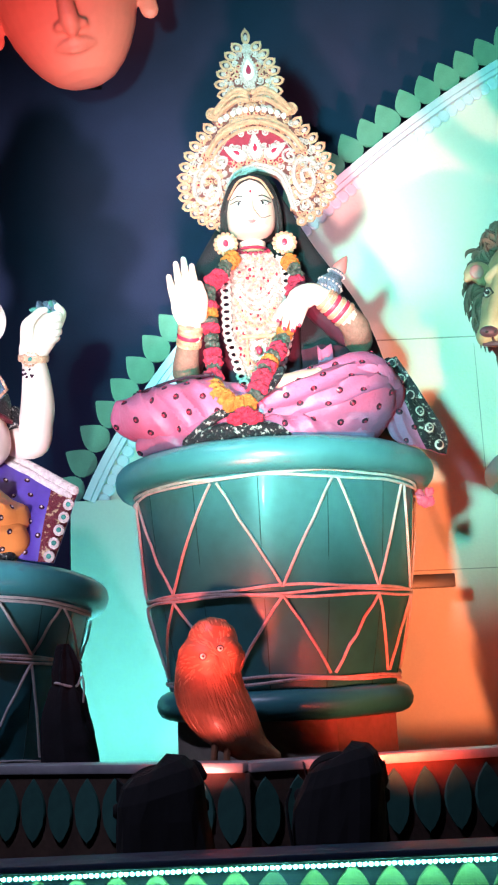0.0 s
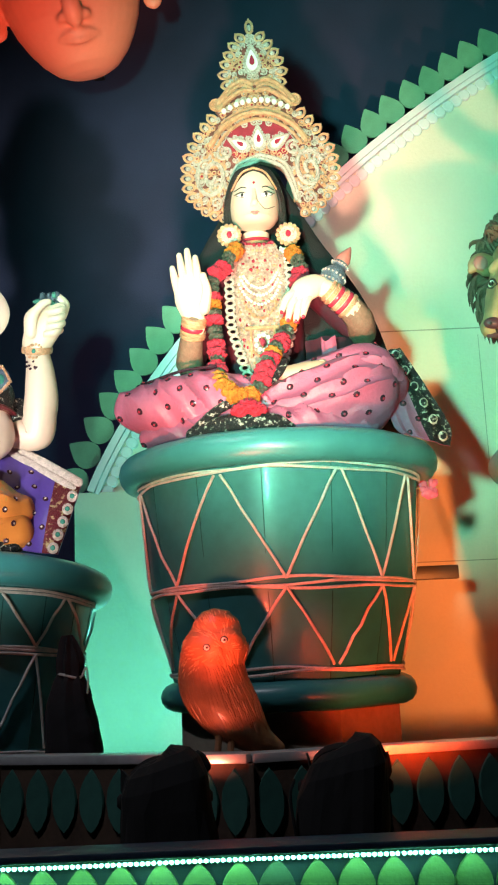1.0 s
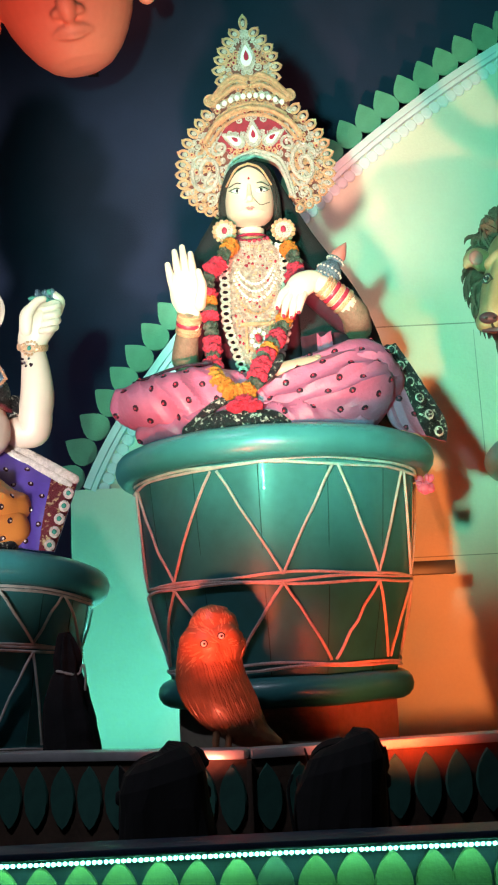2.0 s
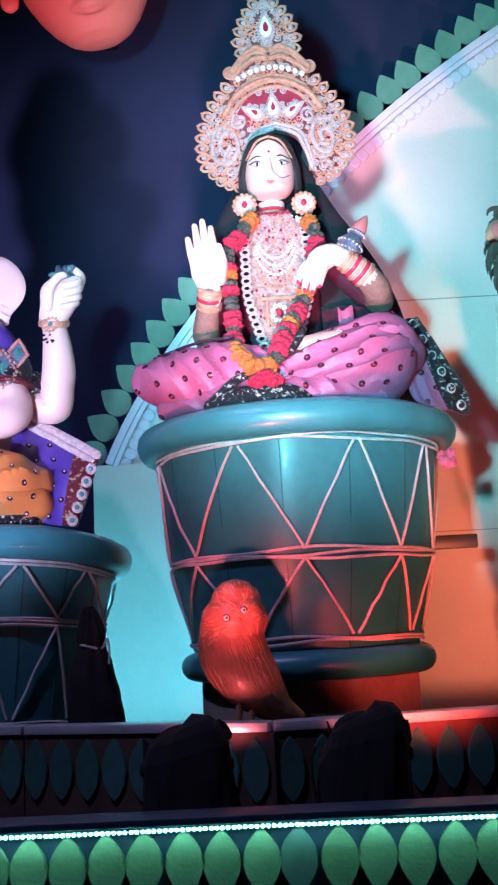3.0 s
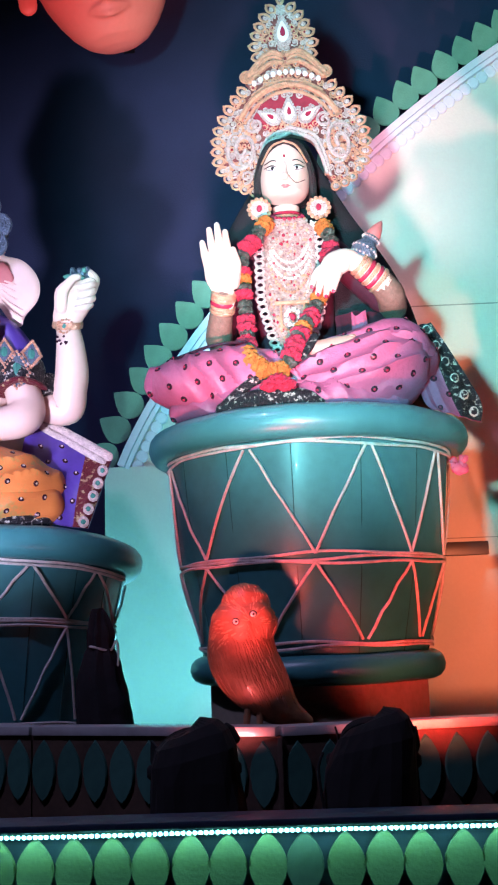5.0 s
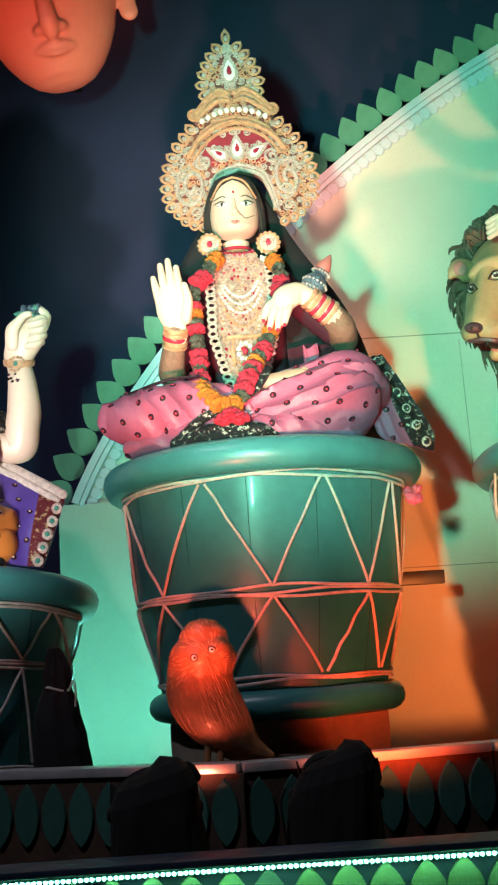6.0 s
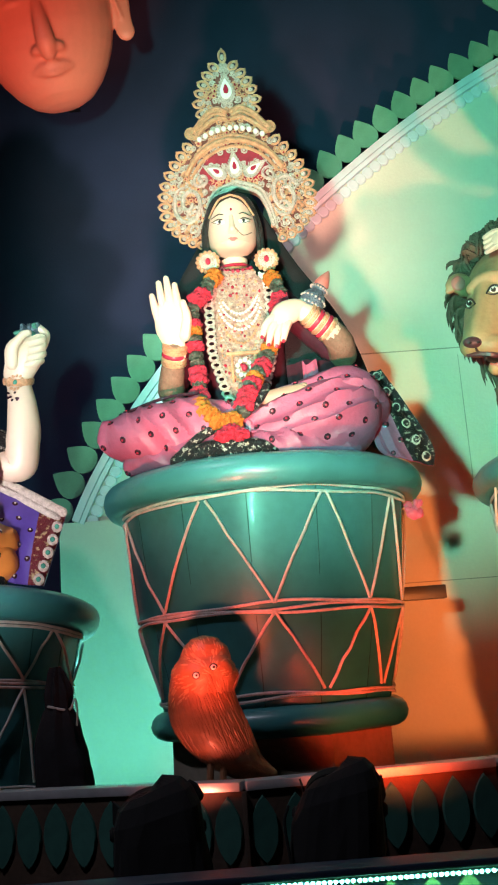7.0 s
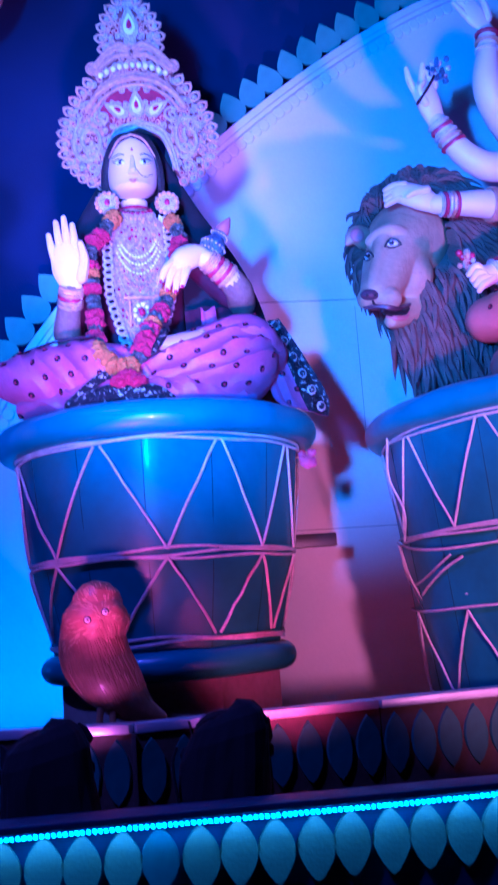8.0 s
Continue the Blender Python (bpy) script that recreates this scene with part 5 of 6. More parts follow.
for sc, mat, lift in ((1.0, 0, 0.0), (0.6, 1, -0.005), (0.28, 2, -0.009)):
    plate(bm, [(px * sc, 0.026 + (pz - 0.026) * sc) for px, pz in tear(0.044, 0.066, 16, 1.5)], -0.006 + lift, 0.002 + lift, mat)
petal = part("petal", bm, [SILVER, GOLD, BLUE_FOIL], headdress, "silver petal with a blue stone")
first = True
for z, r, n, lean in ((0.018, 0.140, 18, 12), (0.085, 0.112, 15, 16), (0.150, 0.082, 12, 18), (0.205, 0.062, 9, 18)):
    for k in range(n):
        a = 360 * (k + 0.5 * (n % 2)) / n
        m = pose(r * math.sin(radians(a)), -r * math.cos(radians(a)), z, 0, 0, a) @ pose(0, 0, 0, lean, 0, 0)
        if first:
            petal.matrix_basis, first = m, False
        else:
            share("petal", petal.data, m, headdress)
for z, r, rr, mat in ((0.0, 0.142, 0.010, PINK_PAINT), (0.014, 0.142, 0.008, SILVER), (0.082, 0.117, 0.009, SILVER), (0.148, 0.088, 0.009, PINK_PAINT), (0.202, 0.066, 0.008, SILVER)):
    bm = bmesh.new()
    ball(bm, (0, 0, 0), rr, 0, 8, 5)
    one = part("bead", bm, mat, headdress)
    n = int(2 * math.pi * r / (rr * 1.7))
    for k in range(n):
        a = 2 * math.pi * k / n
        m = Matrix.Translation((r * math.cos(a), r * math.sin(a), z))
        if k == 0:
            one.matrix_basis = m
        else:
            share("bead", one.data, m, headdress)
for x, y, z in ((0.140, -0.06, -0.018), (0.150, -0.05, 0.050), (0.120, -0.07, 0.105)):
    bm = bmesh.new()
    for r in (0.036, 0.028, 0.019, 0.009):
        limb(bm, [(x + r * math.cos(a), y, z + r * math.sin(a), 0.007) for a in (2 * math.pi * k / 12 for k in range(13))], 6, 1, round_ends=False)
    part("rosette", bm, BLUE_FOIL, headdress, "blue and silver rosette")

# ---- lion head and the many-armed goddess on the large drum ----
bm = bmesh.new()
ball(bm, (1.03, 3.46, 2.86), (0.15, 0.15, 0.15), 0, 24, 16)
limb(bm, [(1.00, 3.42, 2.83, 0.128), (0.93, 3.355, 2.74, 0.098), (0.88, 3.30, 2.655, 0.076), (0.845, 3.265, 2.605, 0.058)], 24, 6)
limb(bm, [(0.862, 3.325, 2.815, 0.024), (0.895, 3.306, 2.838, 0.026), (0.945, 3.300, 2.842, 0.026), (1.00, 3.32, 2.815, 0.022)], 14, 5)
limb(bm, [(0.905, 3.315, 2.82, 0.036), (0.868, 3.275, 2.72, 0.033), (0.830, 3.238, 2.61, 0.030)], 16, 5)
ball(bm, (1.00, 3.365, 2.705), (0.085, 0.075, 0.09), 0, 18, 12)
ball(bm, (0.878, 3.245, 2.580), (0.052, 0.042, 0.040), 0, 18, 12)
ball(bm, (0.812, 3.268, 2.588), (0.034, 0.040, 0.036), 0, 18, 12)
limb(bm, [(1.01, 3.41, 2.60, 0.06), (0.945, 3.335, 2.542, 0.040), (0.895, 3.285, 2.512, 0.026)], 16, 5)
bm = fuse(bm, 0.006, 3)
bmesh.ops.recalc_face_normals(bm, faces=bm.faces)
clay = BVHTree.FromBMesh(bm)


def on_clay(x, y, z, out=0.0):
    """The point of the lion's face met on the way from the front to (x, y, z)."""
    start = Vector((0.0, 0.5, 1.9))
    d = (Vector((x, y, z)) - start).normalized()
    q = clay.ray_cast(start, d)[0]
    return (q if q else Vector((x, y, z))) - d * out


def face_line(pts, r, mat, out=0.0):
    limb(bm, [(*on_clay(*p, out), r * (0.6 if i in (0, len(pts) - 1) else 1)) for i, p in enumerate(pts)], 8, 5, mat)


for cx, cy, cz, w in ((0.930, 3.30, 2.795, 0.021), (0.848, 3.33, 2.762, 0.013)):
    c = on_clay(cx, cy, cz)
    ball(bm, c, (w, 0.012, 0.013), 4, 14, 8)
    ball(bm, c + Vector((-0.005, -0.010, -0.001)), (0.0095, 0.006, 0.0095), 3, 10, 6)
    ball(bm, c + Vector((-0.007, -0.0155, 0.003)), (0.003, 0.002, 0.003), 4, 6, 4)
    face_line([(cx - 1.3 * w, cy, cz - 0.010), (cx - 0.3 * w, cy, cz + 0.015), (cx + 0.8 * w, cy, cz + 0.013), (cx + 1.6 * w, cy, cz - 0.004)], 0.0048, 3, 0.006)
    face_line([(cx - 1.3 * w, cy, cz - 0.012), (cx, cy, cz - 0.016), (cx + 1.5 * w, cy, cz - 0.005)], 0.0028, 3, 0.004)
c = on_clay(0.812, 3.22, 2.588)
ball(bm, c, (0.034, 0.018, 0.020), 5, 16, 10)
for dx in (-0.013, 0.015):
    ball(bm, c + Vector((dx, -0.014, -0.006)), (0.007, 0.006, 0.005), 3, 8, 5)
face_line([(0.815, 3.21, 2.575), (0.820, 3.21, 2.555), (0.835, 3.21, 2.545)], 0.005, 3)
face_line([(0.795, 3.24, 2.552), (0.835, 3.21, 2.545), (0.88, 3.21, 2.538), (0.93, 3.25, 2.552), (0.968, 3.30, 2.575)], 0.011, 5)
face_line([(0.85, 3.22, 2.530), (0.89, 3.23, 2.525), (0.93, 3.26, 2.535), (0.960, 3.30, 2.560)], 0.014, 3)
face_line([(0.862, 3.22, 2.512), (0.895, 3.23, 2.508), (0.935, 3.26, 2.518), (0.962, 3.30, 2.545)], 0.010, 2)
# near ear, pink inside, and the far one behind the hand
limb(bm, [(0.890, 3.46, 2.87, 0.036), (0.845, 3.43, 2.875, 0.044), (0.815, 3.42, 2.865, 0.030), (0.80, 3.42, 2.85, 0.012)], 14, 5, 0, 0.6)
ball(bm, (0.832, 3.398, 2.868), (0.026, 0.010, 0.028), 2, 12, 8)
limb(bm, [(1.12, 3.60, 2.85, 0.2), (1.17, 3.60, 2.6, 0.18), (1.21, 3.60, 2.38, 0.17), (1.24, 3.60, 2.2, 0.17)], 20, 5, 1)
ball(bm, (1.09, 3.56, 2.90), (0.19, 0.15, 0.20), 1, 20, 12)
mane_rng = random.Random(5)
front = Vector((-0.50, -0.62, -0.30)).normalized()
made = 0
while made < 1500:
    d = Vector((mane_rng.gauss(0, 1), mane_rng.gauss(0, 1), mane_rng.gauss(0, 1))).normalized()
    if d.dot(front) > 0.56 or d.y > 0.55:
        continue
    made += 1
    root = Vector((1.085, 3.52, 2.885)) + Vector((d.x * 0.185, d.y * 0.19, d.z * 0.215))
    flow = Vector((0.35, 0.15, -0.55)) + Vector((mane_rng.uniform(-0.35, 0.35), mane_rng.uniform(-0.1, 0.1), mane_rng.uniform(-0.3, 0.3)))
    n = mane_rng.uniform(0.09, 0.15)
    p1 = root + d * n * 0.42 + flow * n * 0.15
    p2 = root + d * n * 0.62 + flow * n * 0.55
    p3 = root + d * n * 0.66 + flow * n * 1.0
    limb(bm, [(*root, 0.010), (*p1, 0.010), (*p2, 0.007), (*p3, 0.001)], 4, 2, 1, round_ends=False)
for k in range(900):
    x, z = mane_rng.uniform(0.88, 1.34), mane_rng.uniform(2.36, 2.70)
    if x < 0.905 + (2.53 - z) * 0.50 or x < 0.985 + (z - 2.53) * 0.3 and z > 2.53:
        continue
    y = 3.36 + 0.25 * max(0.0, 1.0 - x) + mane_rng.uniform(-0.05, 0.09)
    n = mane_rng.uniform(0.08, 0.16)
    bend = mane_rng.uniform(-0.02, 0.05)
    limb(bm, [(x, y, z, 0.010), (x + bend * 0.3, y - 0.015, z - n * 0.4, 0.010), (x + bend * 0.8, y - 0.005, z - n * 0.75, 0.007), (x + bend, y, z - n, 0.001)], 4, 2, 1, round_ends=False)
lion = settle(part("lion_statue", bm, [LION_SKIN, FUR, PINK_PAINT, BLACK_PAINT, WHITE_PAINT, material("dark rose nose paint", (0.10, 0.035, 0.045), 0.4)]), (1.2, 3.58, 2.2))
tagged(lion, "lion statue with brown shaggy mane on the large drum", "statue")

bm = bmesh.new()
limb(bm, [(1.62, 3.35, 2.2, 0.2), (1.60, 3.35, 2.5, 0.17), (1.58, 3.33, 2.85, 0.17), (1.58, 3.33, 3.1, 0.10)], 20, 6, 4, 0.75)
# hand on the lion's head
limb(bm, [(1.50, 3.3, 2.98, 0.06), (1.33, 3.2, 2.885, 0.052), (1.20, 3.18, 2.885, 0.046), (1.06, 3.19, 2.89, 0.032)], 16, 6, 0)
limb(bm, [(1.06, 3.19, 2.89, 0.033), (1.01, 3.19, 2.915, 0.044), (0.955, 3.21, 2.945, 0.040)], 14, 5, 0, 0.6)
for k in range(4):
    limb(bm, [(0.965 - 0.006 * k, 3.20, 2.968 - 0.016 * k, 0.0135), (0.93, 3.215, 2.972 - 0.017 * k, 0.0125), (0.903, 3.235, 2.965 - 0.018 * k, 0.009)], 8, 4, 0)
limb(bm, [(1.03, 3.17, 2.935, 0.015), (0.985, 3.165, 2.925, 0.012), (0.96, 3.17, 2.915, 0.009)], 8, 4, 0)
for f, m in ((0.0, 3), (0.2, 2), (0.4, 3), (0.6, 1), (0.8, 2)):
    a = Vector((1.075, 3.187, 2.888)).lerp(Vector((1.14, 3.18, 2.885)), f)
    ring_band(bm, a, a + Vector((0.010, 0, 0)), 0.035 + 0.004 * f, m)
ring_band(bm, (1.245, 3.185, 2.883), (1.275, 3.19, 2.883), 0.05, 1)
# raised arm with a flower
limb(bm, [(1.52, 3.32, 3.05, 0.06), (1.36, 3.22, 3.035, 0.055), (1.26, 3.2, 3.03, 0.050), (1.175, 3.2, 3.09, 0.043), (1.10, 3.2, 3.20, 0.031)], 16, 6, 0)
limb(bm, [(1.10, 3.2, 3.20, 0.032), (1.08, 3.19, 3.25, 0.042), (1.062, 3.18, 3.30, 0.042)], 14, 5, 0, 0.65)
for x0, z0, x1, z1, x2, z2 in ((1.035, 3.29, 1.01, 3.335, 1.0, 3.375), (1.05, 3.315, 1.055, 3.355, 1.06, 3.39), (1.075, 3.315, 1.085, 3.35, 1.065, 3.365), (1.09, 3.30, 1.10, 3.33, 1.075, 3.345)):
    limb(bm, [(x0, 3.18, z0, 0.0135), (x1, 3.17, z1, 0.0125), (x2, 3.16, z2, 0.009)], 8, 4, 0)
limb(bm, [(1.055, 3.16, 3.25, 0.014), (1.035, 3.15, 3.29, 0.012), (1.05, 3.145, 3.315, 0.009)], 8, 4, 0)
for f, m in ((0.0, 3), (0.25, 2), (0.5, 3), (0.75, 1), (1.0, 2)):
    a = Vector((1.103, 3.2, 3.195)).lerp(Vector((1.15, 3.2, 3.12)), f)
    ring_band(bm, a, a + Vector((0.006, 0, -0.011)), 0.034 + 0.006 * f, m)
limb(bm, [(1.02, 3.14, 3.235, 0.005), (1.06, 3.145, 3.29, 0.005), (1.095, 3.15, 3.345, 0.005)], 6, 3, 5)
for k in range(26):
    ball(bm, (1.105 + random.uniform(-0.028, 0.04), 3.15 + random.uniform(-0.02, 0.02), 3.365 + random.uniform(-0.03, 0.035)), random.uniform(0.007, 0.013), random.choice((6, 6, 3)), 5, 4)
# upper arm held high
limb(bm, [(1.52, 3.34, 3.15, 0.06), (1.40, 3.28, 3.2, 0.058), (1.325, 3.22, 3.28, 0.06), (1.30, 3.2, 3.36, 0.05), (1.315, 3.2, 3.47, 0.036), (1.32, 3.2, 3.53, 0.032)], 16, 6, 0)
for f, m in ((0.0, 3), (0.5, 1), (1.0, 2)):
    a = Vector((1.313, 3.2, 3.46)).lerp(Vector((1.32, 3.2, 3.52)), f)
    ring_band(bm, a, a + Vector((0.001, 0, 0.012)), 0.037, m)
open_hand(bm, (1.32, 3.2, 3.55), pose(0, 0, 0, 8, -40, 0).to_3x3(), 0.85, 0)
# knee, foot hand and sari
folded_cloth(bm, [(1.20, 3.18, 2.47, 0.075), (1.30, 3.10, 2.47, 0.10), (1.45, 3.08, 2.45, 0.12), (1.6, 3.12, 2.42, 0.13)], 4, 1.3, (22, 34), 0.007)
folded_cloth(bm, [(1.24, 3.14, 2.31, 0.06), (1.36, 3.05, 2.30, 0.09), (1.55, 3.03, 2.29, 0.1)], 4, 1.2, (22, 34), 0.006)
limb(bm, [(1.36, 3.05, 2.66, 0.045), (1.25, 3.03, 2.61, 0.04), (1.175, 3.03, 2.585, 0.033), (1.135, 3.03, 2.57, 0.038)], 14, 5, 0)
for k in range(4):
    limb(bm, [(1.145 + 0.008 * k, 3.01, 2.565, 0.014), (1.112 + 0.006 * k, 3.0, 2.60 - 0.02 * k, 0.0125), (1.085 + 0.010 * k, 3.01, 2.575 - 0.018 * k, 0.009)], 8, 4, 0)
for k in range(14):
    ball(bm, (1.09 + random.uniform(-0.03, 0.03), 3.02 + random.uniform(-0.01, 0.01), 2.63 + random.uniform(-0.03, 0.025)), random.uniform(0.008, 0.014), random.choice((1, 3, 2)), 8, 5)
for f, m in ((0.0, 3), (0.5, 2), (1.0, 1)):
    a = Vector((1.175, 3.03, 2.585)).lerp(Vector((1.22, 3.03, 2.602)), f)
    ring_band(bm, a, a + Vector((0.010, 0, 0.004)), 0.037, m)
dots(bm, [1.16 + 0.07 * k for k in range(6)], [2.26 + 0.055 * k for k in range(6)], (4,), 5, 0.010, 2)
ball(bm, (1.58, 3.3, 3.28), (0.1, 0.1, 0.13), 0, 20, 12)
armed = settle(part("many_armed_goddess_statue", bm, [SKIN, GOLD, RUBY, SILVER, material("coral silk sari", (0.60, 0.14, 0.10), 0.4, vary=0.12, scale=9, bump=0.1), DARK_STONE, BLUE_FOIL]), (1.62, 3.35, 2.2))
tagged(armed, "many-armed goddess statue in a coral dotted sari beside the lion", "statue")

# ---- giant pink face above ----
bm = bmesh.new()
skin_rings(bm, [[(rx * math.cos(a), -ry * math.sin(a) + 0.02 * (1 - k / 11), z) for a in (2 * math.pi * i / 32 for i in range(32))]
                for k, (z, rx, ry) in enumerate(((0.0, 0.025, 0.02), (0.008, 0.075, 0.07), (0.03, 0.118, 0.12), (0.07, 0.160, 0.155), (0.12, 0.195, 0.178), (0.18, 0.226, 0.195), (0.25, 0.248, 0.205), (0.36, 0.262, 0.21),
                                                 (0.48, 0.265, 0.21), (0.60, 0.235, 0.19), (0.70, 0.16, 0.13), (0.74, 0.04, 0.03)))])
limb(bm, [(0.0, -0.185, 0.33, 0.022), (0.0, -0.200, 0.25, 0.028), (0.0, -0.205, 0.175, 0.034), (0.0, -0.193, 0.145, 0.028)], 14, 5)
for s in (-1, 1):
    ball(bm, (s * 0.036, -0.175, 0.16), (0.026, 0.03, 0.02), 0, 12, 8)
    limb(bm, [(s * 0.255, 0.0, 0.52, 0.045), (s * 0.285, 0.0, 0.44, 0.055), (s * 0.285, 0.0, 0.34, 0.045), (s * 0.285, -0.005, 0.25, 0.034), (s * 0.286, -0.005, 0.215, 0.036)], 14, 5, 0, 0.5)
    limb(bm, [(s * 0.262, -0.03, 0.50, 0.008), (s * 0.30, -0.03, 0.42, 0.009), (s * 0.275, -0.03, 0.34, 0.007), (s * 0.282, -0.028, 0.26, 0.006)], 8, 4)
    limb(bm, [(s * 0.03, -0.19, 0.325, 0.006), (s * 0.09, -0.182, 0.337, 0.012), (s * 0.16, -0.14, 0.325, 0.006)], 10, 5)
limb(bm, [(-0.075, -0.140, 0.100, 0.004), (-0.036, -0.161, 0.108, 0.012), (0.0, -0.168, 0.104, 0.011), (0.036, -0.161, 0.108, 0.012), (0.075, -0.140, 0.100, 0.004)], 10, 4)
limb(bm, [(-0.068, -0.140, 0.094, 0.004), (0.0, -0.160, 0.082, 0.016), (0.068, -0.140, 0.094, 0.004)], 10, 5)
bm = fuse(bm, 0.007, 3)
mask = tagged(part("giant_face_statue", bm, GIANT_SKIN), "giant pink clay face with long ears on the dark backdrop", "statue")
mask.matrix_world = pose(-0.630, 3.95, 4.014, 16, -11, 0) @ Matrix.Diagonal((1.18, 1.1, 1.18, 1))
bm = bmesh.new()
box(bm, (-0.03, 0.0, -0.03), (0.03, 0.97, 0.03), bevel=0.004)
arm = tagged(part("mounting_beam", bm, BLACK_PAINT), "black beam carrying the giant face", "beam", kind="structure")
arm.location = (-0.73, 3.925, 4.60)

# ---- lamps on the shelf before the stage, bundle, cables, scrap ----
bm = bmesh.new()
box(bm, (-2.0, 2.065, 1.10), (2.2, 2.46, 1.13))
tagged(part("lamp_shelf", bm, BLACK_PAINT, smooth=False), "dark shelf between the fence and the stage", "shelf", kind="structure")


def par_lamp(place, turn, lean, label):
    ob = holder("stage_lamp", place, label, "lamp", "stage lamps before the stage")
    ob.rotation_euler = (0, 0, radians(turn))
    tip = pose(0, 0, 0.115, lean, 0, 0)
    bm = bmesh.new()
    lathe(bm, [(0.045, -0.085), (0.066, -0.075), (0.072, -0.06), (0.074, 0.04), (0.080, 0.045), (0.080, 0.062), (0.070, 0.062), (0.066, 0.03)], 24)
    bm.transform(tip)
    housing = part("housing", bm, BLACK_METAL, ob)
    for k in range(5):
        bm = bmesh.new()
        lathe(bm, [(0.0755, -0.05 + 0.016 * k), (0.079, -0.048 + 0.016 * k), (0.0755, -0.046 + 0.016 * k)], 24)
        bm.transform(tip)
        part("cooling_fin", bm, BLACK_METAL, housing)
    bm = bmesh.new()
    lathe(bm, [(0.001, 0.040), (0.03, 0.046), (0.066, 0.040)], 20)
    bm.transform(tip)
    part("lens", bm, SILVER, housing, "faceted clear lens")
    for k in (1, 3):
        bm = bmesh.new()
        plate(bm, [(-0.04, 0.0), (0.04, 0.0), (0.03, 0.035), (-0.03, 0.035)], -0.002, 0.002)
        bm.transform(tip @ Matrix.Rotation(k * math.pi / 2, 4, "Z") @ pose(0, 0.078, 0.05, -20, 0, 0))
        part("barn_door", bm, BLACK_METAL, housing)
    # black plastic sheet tied over the back of the lamp
    bm = bmesh.new()
    rows = ((0.000, 0.098, 0.075), (0.05, 0.100, 0.078), (0.11, 0.094, 0.074), (0.16, 0.090, 0.066), (0.195, 0.076, 0.052), (0.213, 0.055, 0.034), (0.218, 0.02, 0.012))
    rings = []
    for z, w, d in rows:
        ring = []
        for i in range(30):
            a = 2 * math.pi * i / 30
            c, q = math.cos(a), math.sin(a)
            k = (abs(c) ** 3.2 + abs(q) ** 3.2) ** (-1 / 3.2)
            crease = 1 + 0.07 * noise.noise((2.2 * c + 3 * turn, 2.2 * q, 9 * z)) + 0.05 * noise.noise((5 * c, 5 * q + turn, 16 * z))
            ring.append((w * k * c * crease + 0.12 * (z - 0.1) * (1 if turn < 0 else -0.6), d * k * q * crease - 0.035, z + 0.022 * c * (z > 0.15)))
        rings.append(ring)
    skin_rings(bm, rings)
    limb(bm, [(0.055, -0.03, 0.19, 0.016), (0.070, -0.03, 0.212, 0.013), (0.086, -0.03, 0.190, 0.012)], 7, 3, 0, 0.6)
    part("cover", bm, BLACK_METAL, ob, "creased black plastic sheet", smooth=False)
    bm = bmesh.new()
    limb(bm, [(-0.088, 0, 0.125, 0.006), (-0.09, 0, 0.06, 0.006), (-0.075, 0, 0.012, 0.007), (0.075, 0, 0.012, 0.007), (0.09, 0, 0.06, 0.006), (0.088, 0, 0.125, 0.006)], 8, 5)
    box(bm, (-0.06, -0.05, 0.0), (0.06, 0.05, 0.012), bevel=0.003)
    yoke = part("yoke", bm, BLACK_METAL, ob)
    for s in (-1, 1):
        bm = bmesh.new()
        lathe(bm, [(0.014, 0), (0.016, 0.012), (0.010, 0.018)], 10)
        bm.transform(pose(s * 0.084, 0, 0.125, 0, s * 90, 0))
        part("clamp_knob", bm, BLACK_METAL, yoke)
    return ob


par_lamp((-0.222, 2.285, 1.13), 10, -55, "black stage lamp with barn doors on the lamp shelf")
par_lamp((0.165, 2.285, 1.14), -14, -50, "black stage lamp with barn doors turned to the large drum")
for pts, mat, label in (([(-0.238, 2.20, 1.235), (-0.236, 2.195, 1.20), (-0.230, 2.19, 1.165), (-0.225, 2.19, 1.135)], WHITE_PAINT, "thin white cable standing by a stage lamp"),
                        ([(0.055, 2.22, 1.29), (0.045, 2.215, 1.26), (0.05, 2.21, 1.20), (0.06, 2.21, 1.134)], BLACK_METAL, "black power cable of a stage lamp")):
    bm = bmesh.new()
    limb(bm, [(*p, 0.003) for p in pts], 6, 5)
    tagged(part("cable", bm, mat), label, "cable")
for x, y, z in ((-0.235, 2.19, 1.136), (0.11, 2.19, 1.136)):
    bm = bmesh.new()
    box(bm, (x - 0.014, y - 0.006, z - 0.006), (x + 0.014, y + 0.006, z + 0.006), bevel=0.002)
    tagged(part("connector", bm, RUBY), "small red cable connector on the lamp shelf", "connector")

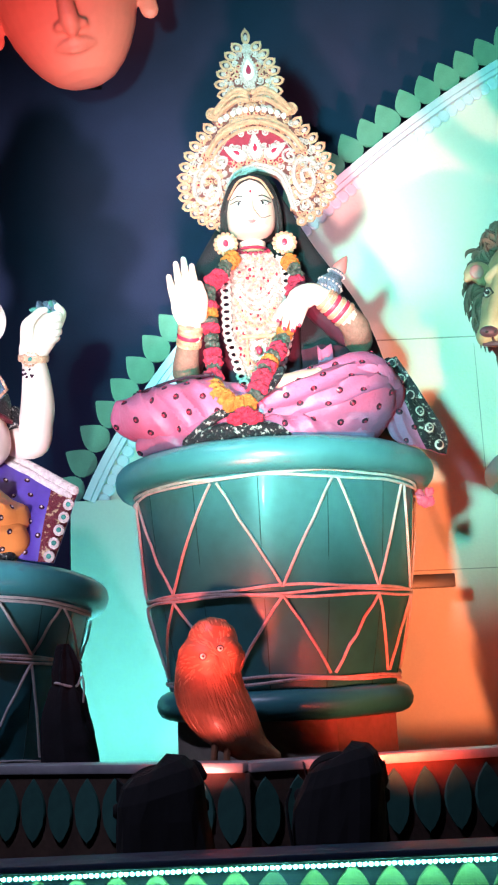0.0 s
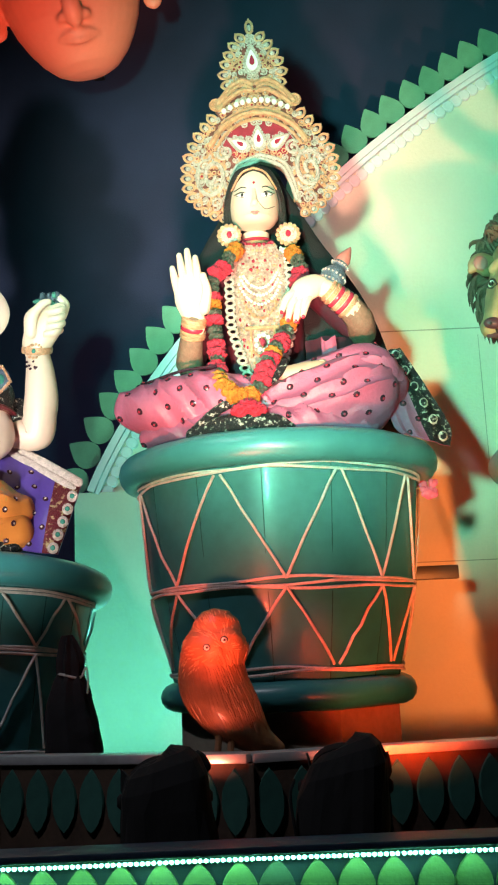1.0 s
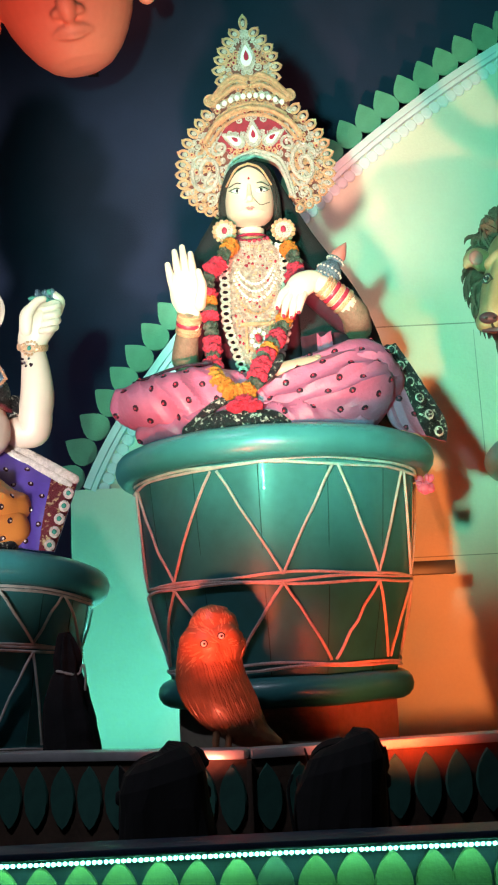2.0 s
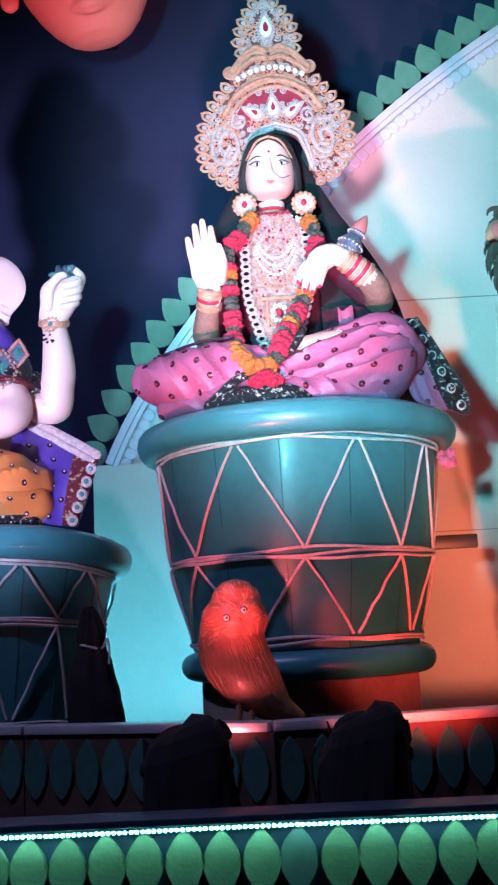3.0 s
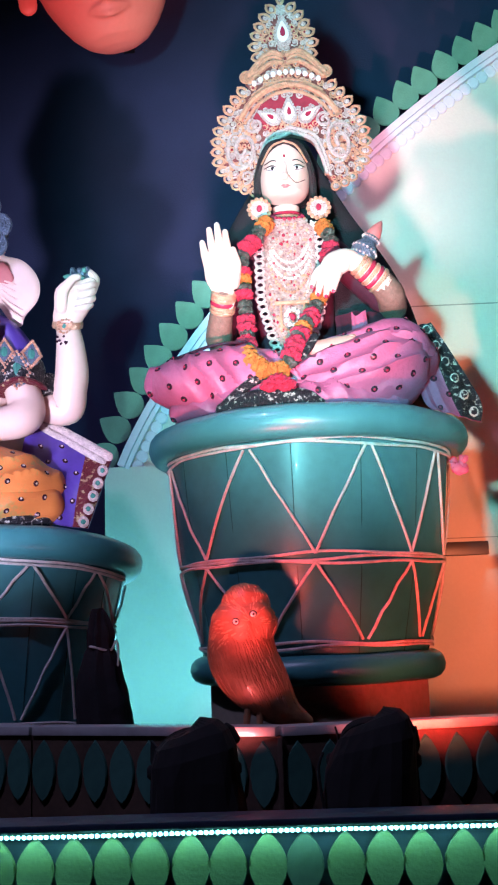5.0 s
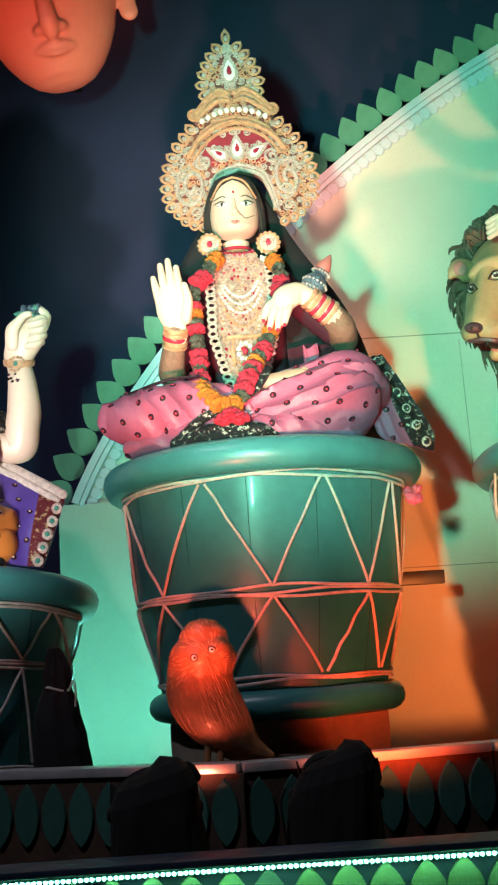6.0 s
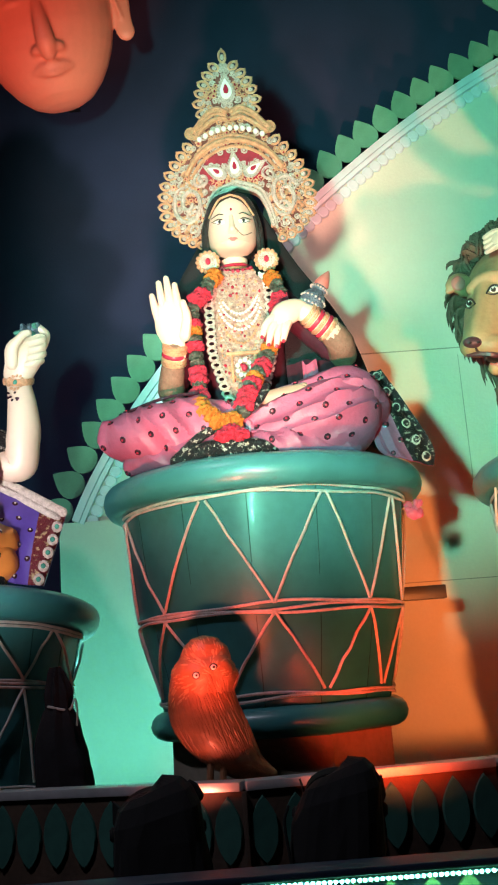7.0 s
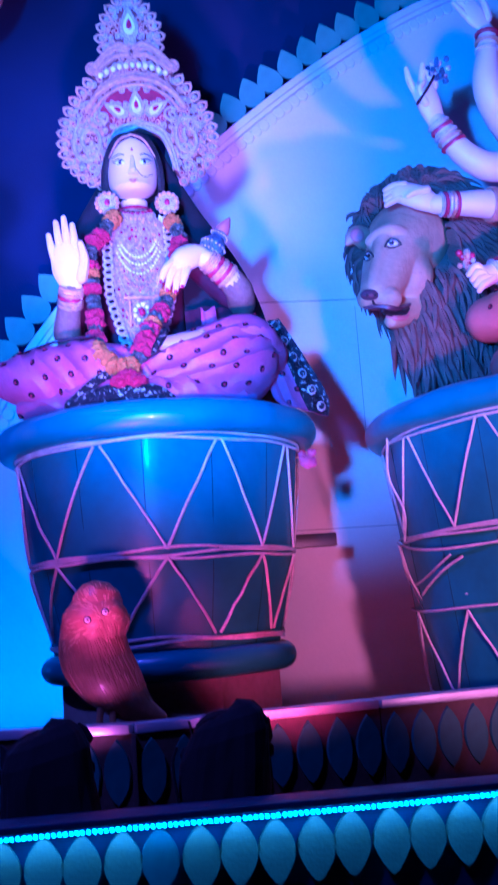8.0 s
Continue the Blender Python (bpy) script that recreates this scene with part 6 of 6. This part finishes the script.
bm = bmesh.new()
limb(bm, [(-0.535, 2.93, 1.145, 0.085), (-0.535, 2.93, 1.25, 0.082), (-0.535, 2.93, 1.305, 0.077), (-0.54, 2.93, 1.36, 0.074), (-0.548, 2.93, 1.43, 0.064), (-0.545, 2.93, 1.49, 0.046), (-0.543, 2.93, 1.515, 0.034), (-0.545, 2.93, 1.555, 0.035), (-0.55, 2.93, 1.60, 0.022), (-0.552, 2.93, 1.625, 0.010)], 36, 8, 0, 0.85, round_ends=False)
for v in bm.verts:
    d = Vector((v.co.x + 0.543, v.co.y - 2.93, 0))
    if d.length > 1e-4:
        ang = math.atan2(d.y, d.x)
        v.co += d.normalized() * (0.006 * math.sin(7 * ang + 9 * v.co.z) + 0.005 * noise.noise(v.co * 18))
bundle = holder("cloth_bundle", (-0.54, 2.93, FLOOR), "dark cloth-wrapped bundle tied with cord against the drum", "bundle")
wrap = ob = part("wrap", bm, BUNDLE, bundle)
ob.data.transform(Matrix.Translation((0.54, -2.93, -FLOOR)))
bm = bmesh.new()
limb(bm, [(0.02 + 0.036 * math.cos(a) - 0.024, 0.034 * math.sin(a), 0.213 + 0.006 * math.sin(2 * a), 0.0035) for a in (2 * math.pi * k / 14 for k in range(15))], 6, 1)
limb(bm, [(0.034, -0.02, 0.213, 0.003), (0.045, -0.022, 0.235, 0.003), (0.05, -0.02, 0.20, 0.003), (0.048, -0.02, 0.165, 0.003)], 6, 4)
bm.transform(Matrix.Translation((0, 0, 1.30 - FLOOR)))
part("cord", bm, ROPE, wrap, "grey tie cord")

# pink paper scrap stuck under the rim
bm = bmesh.new()
for k in range(16):
    ball(bm, (random.uniform(-0.02, 0.02), random.uniform(-0.012, 0.012), random.uniform(-0.03, 0.025)), (random.uniform(0.008, 0.016), 0.006, random.uniform(0.008, 0.016)), 0, 6, 4, Matrix.Rotation(random.uniform(0, 3), 3, "Y"))
scrap = tagged(part("paper_tuft", bm, PINK), "crumpled pink paper tuft under the drum rim", "paper")
scrap.location = (0.535, 3.10, 2.03)

# finial over the arch
bm = bmesh.new()
box(bm, (-0.025, -0.02, 0.0), (-0.004, 0.02, 0.75), bevel=0.003)
box(bm, (0.004, -0.02, 0.0), (0.040, 0.02, 0.75), bevel=0.003)
finial = tagged(part("finial_post", bm, WHITE_TRIM), "pale double post over the arched wall", "post", kind="structure")
finial.location = (1.605, WY + 0.03, 4.38)
bm = bmesh.new()
plate(bm, tear(0.14, 0.20, 20, 1.9), -0.010, 0.0)
ob = tagged(part("finial_leaf", bm, LEAF), "large green foam leaf beside the post", "leaf", kind="structure")
ob.matrix_world = pose(1.56, WY + 0.01, 4.68, 0, -86, 0)
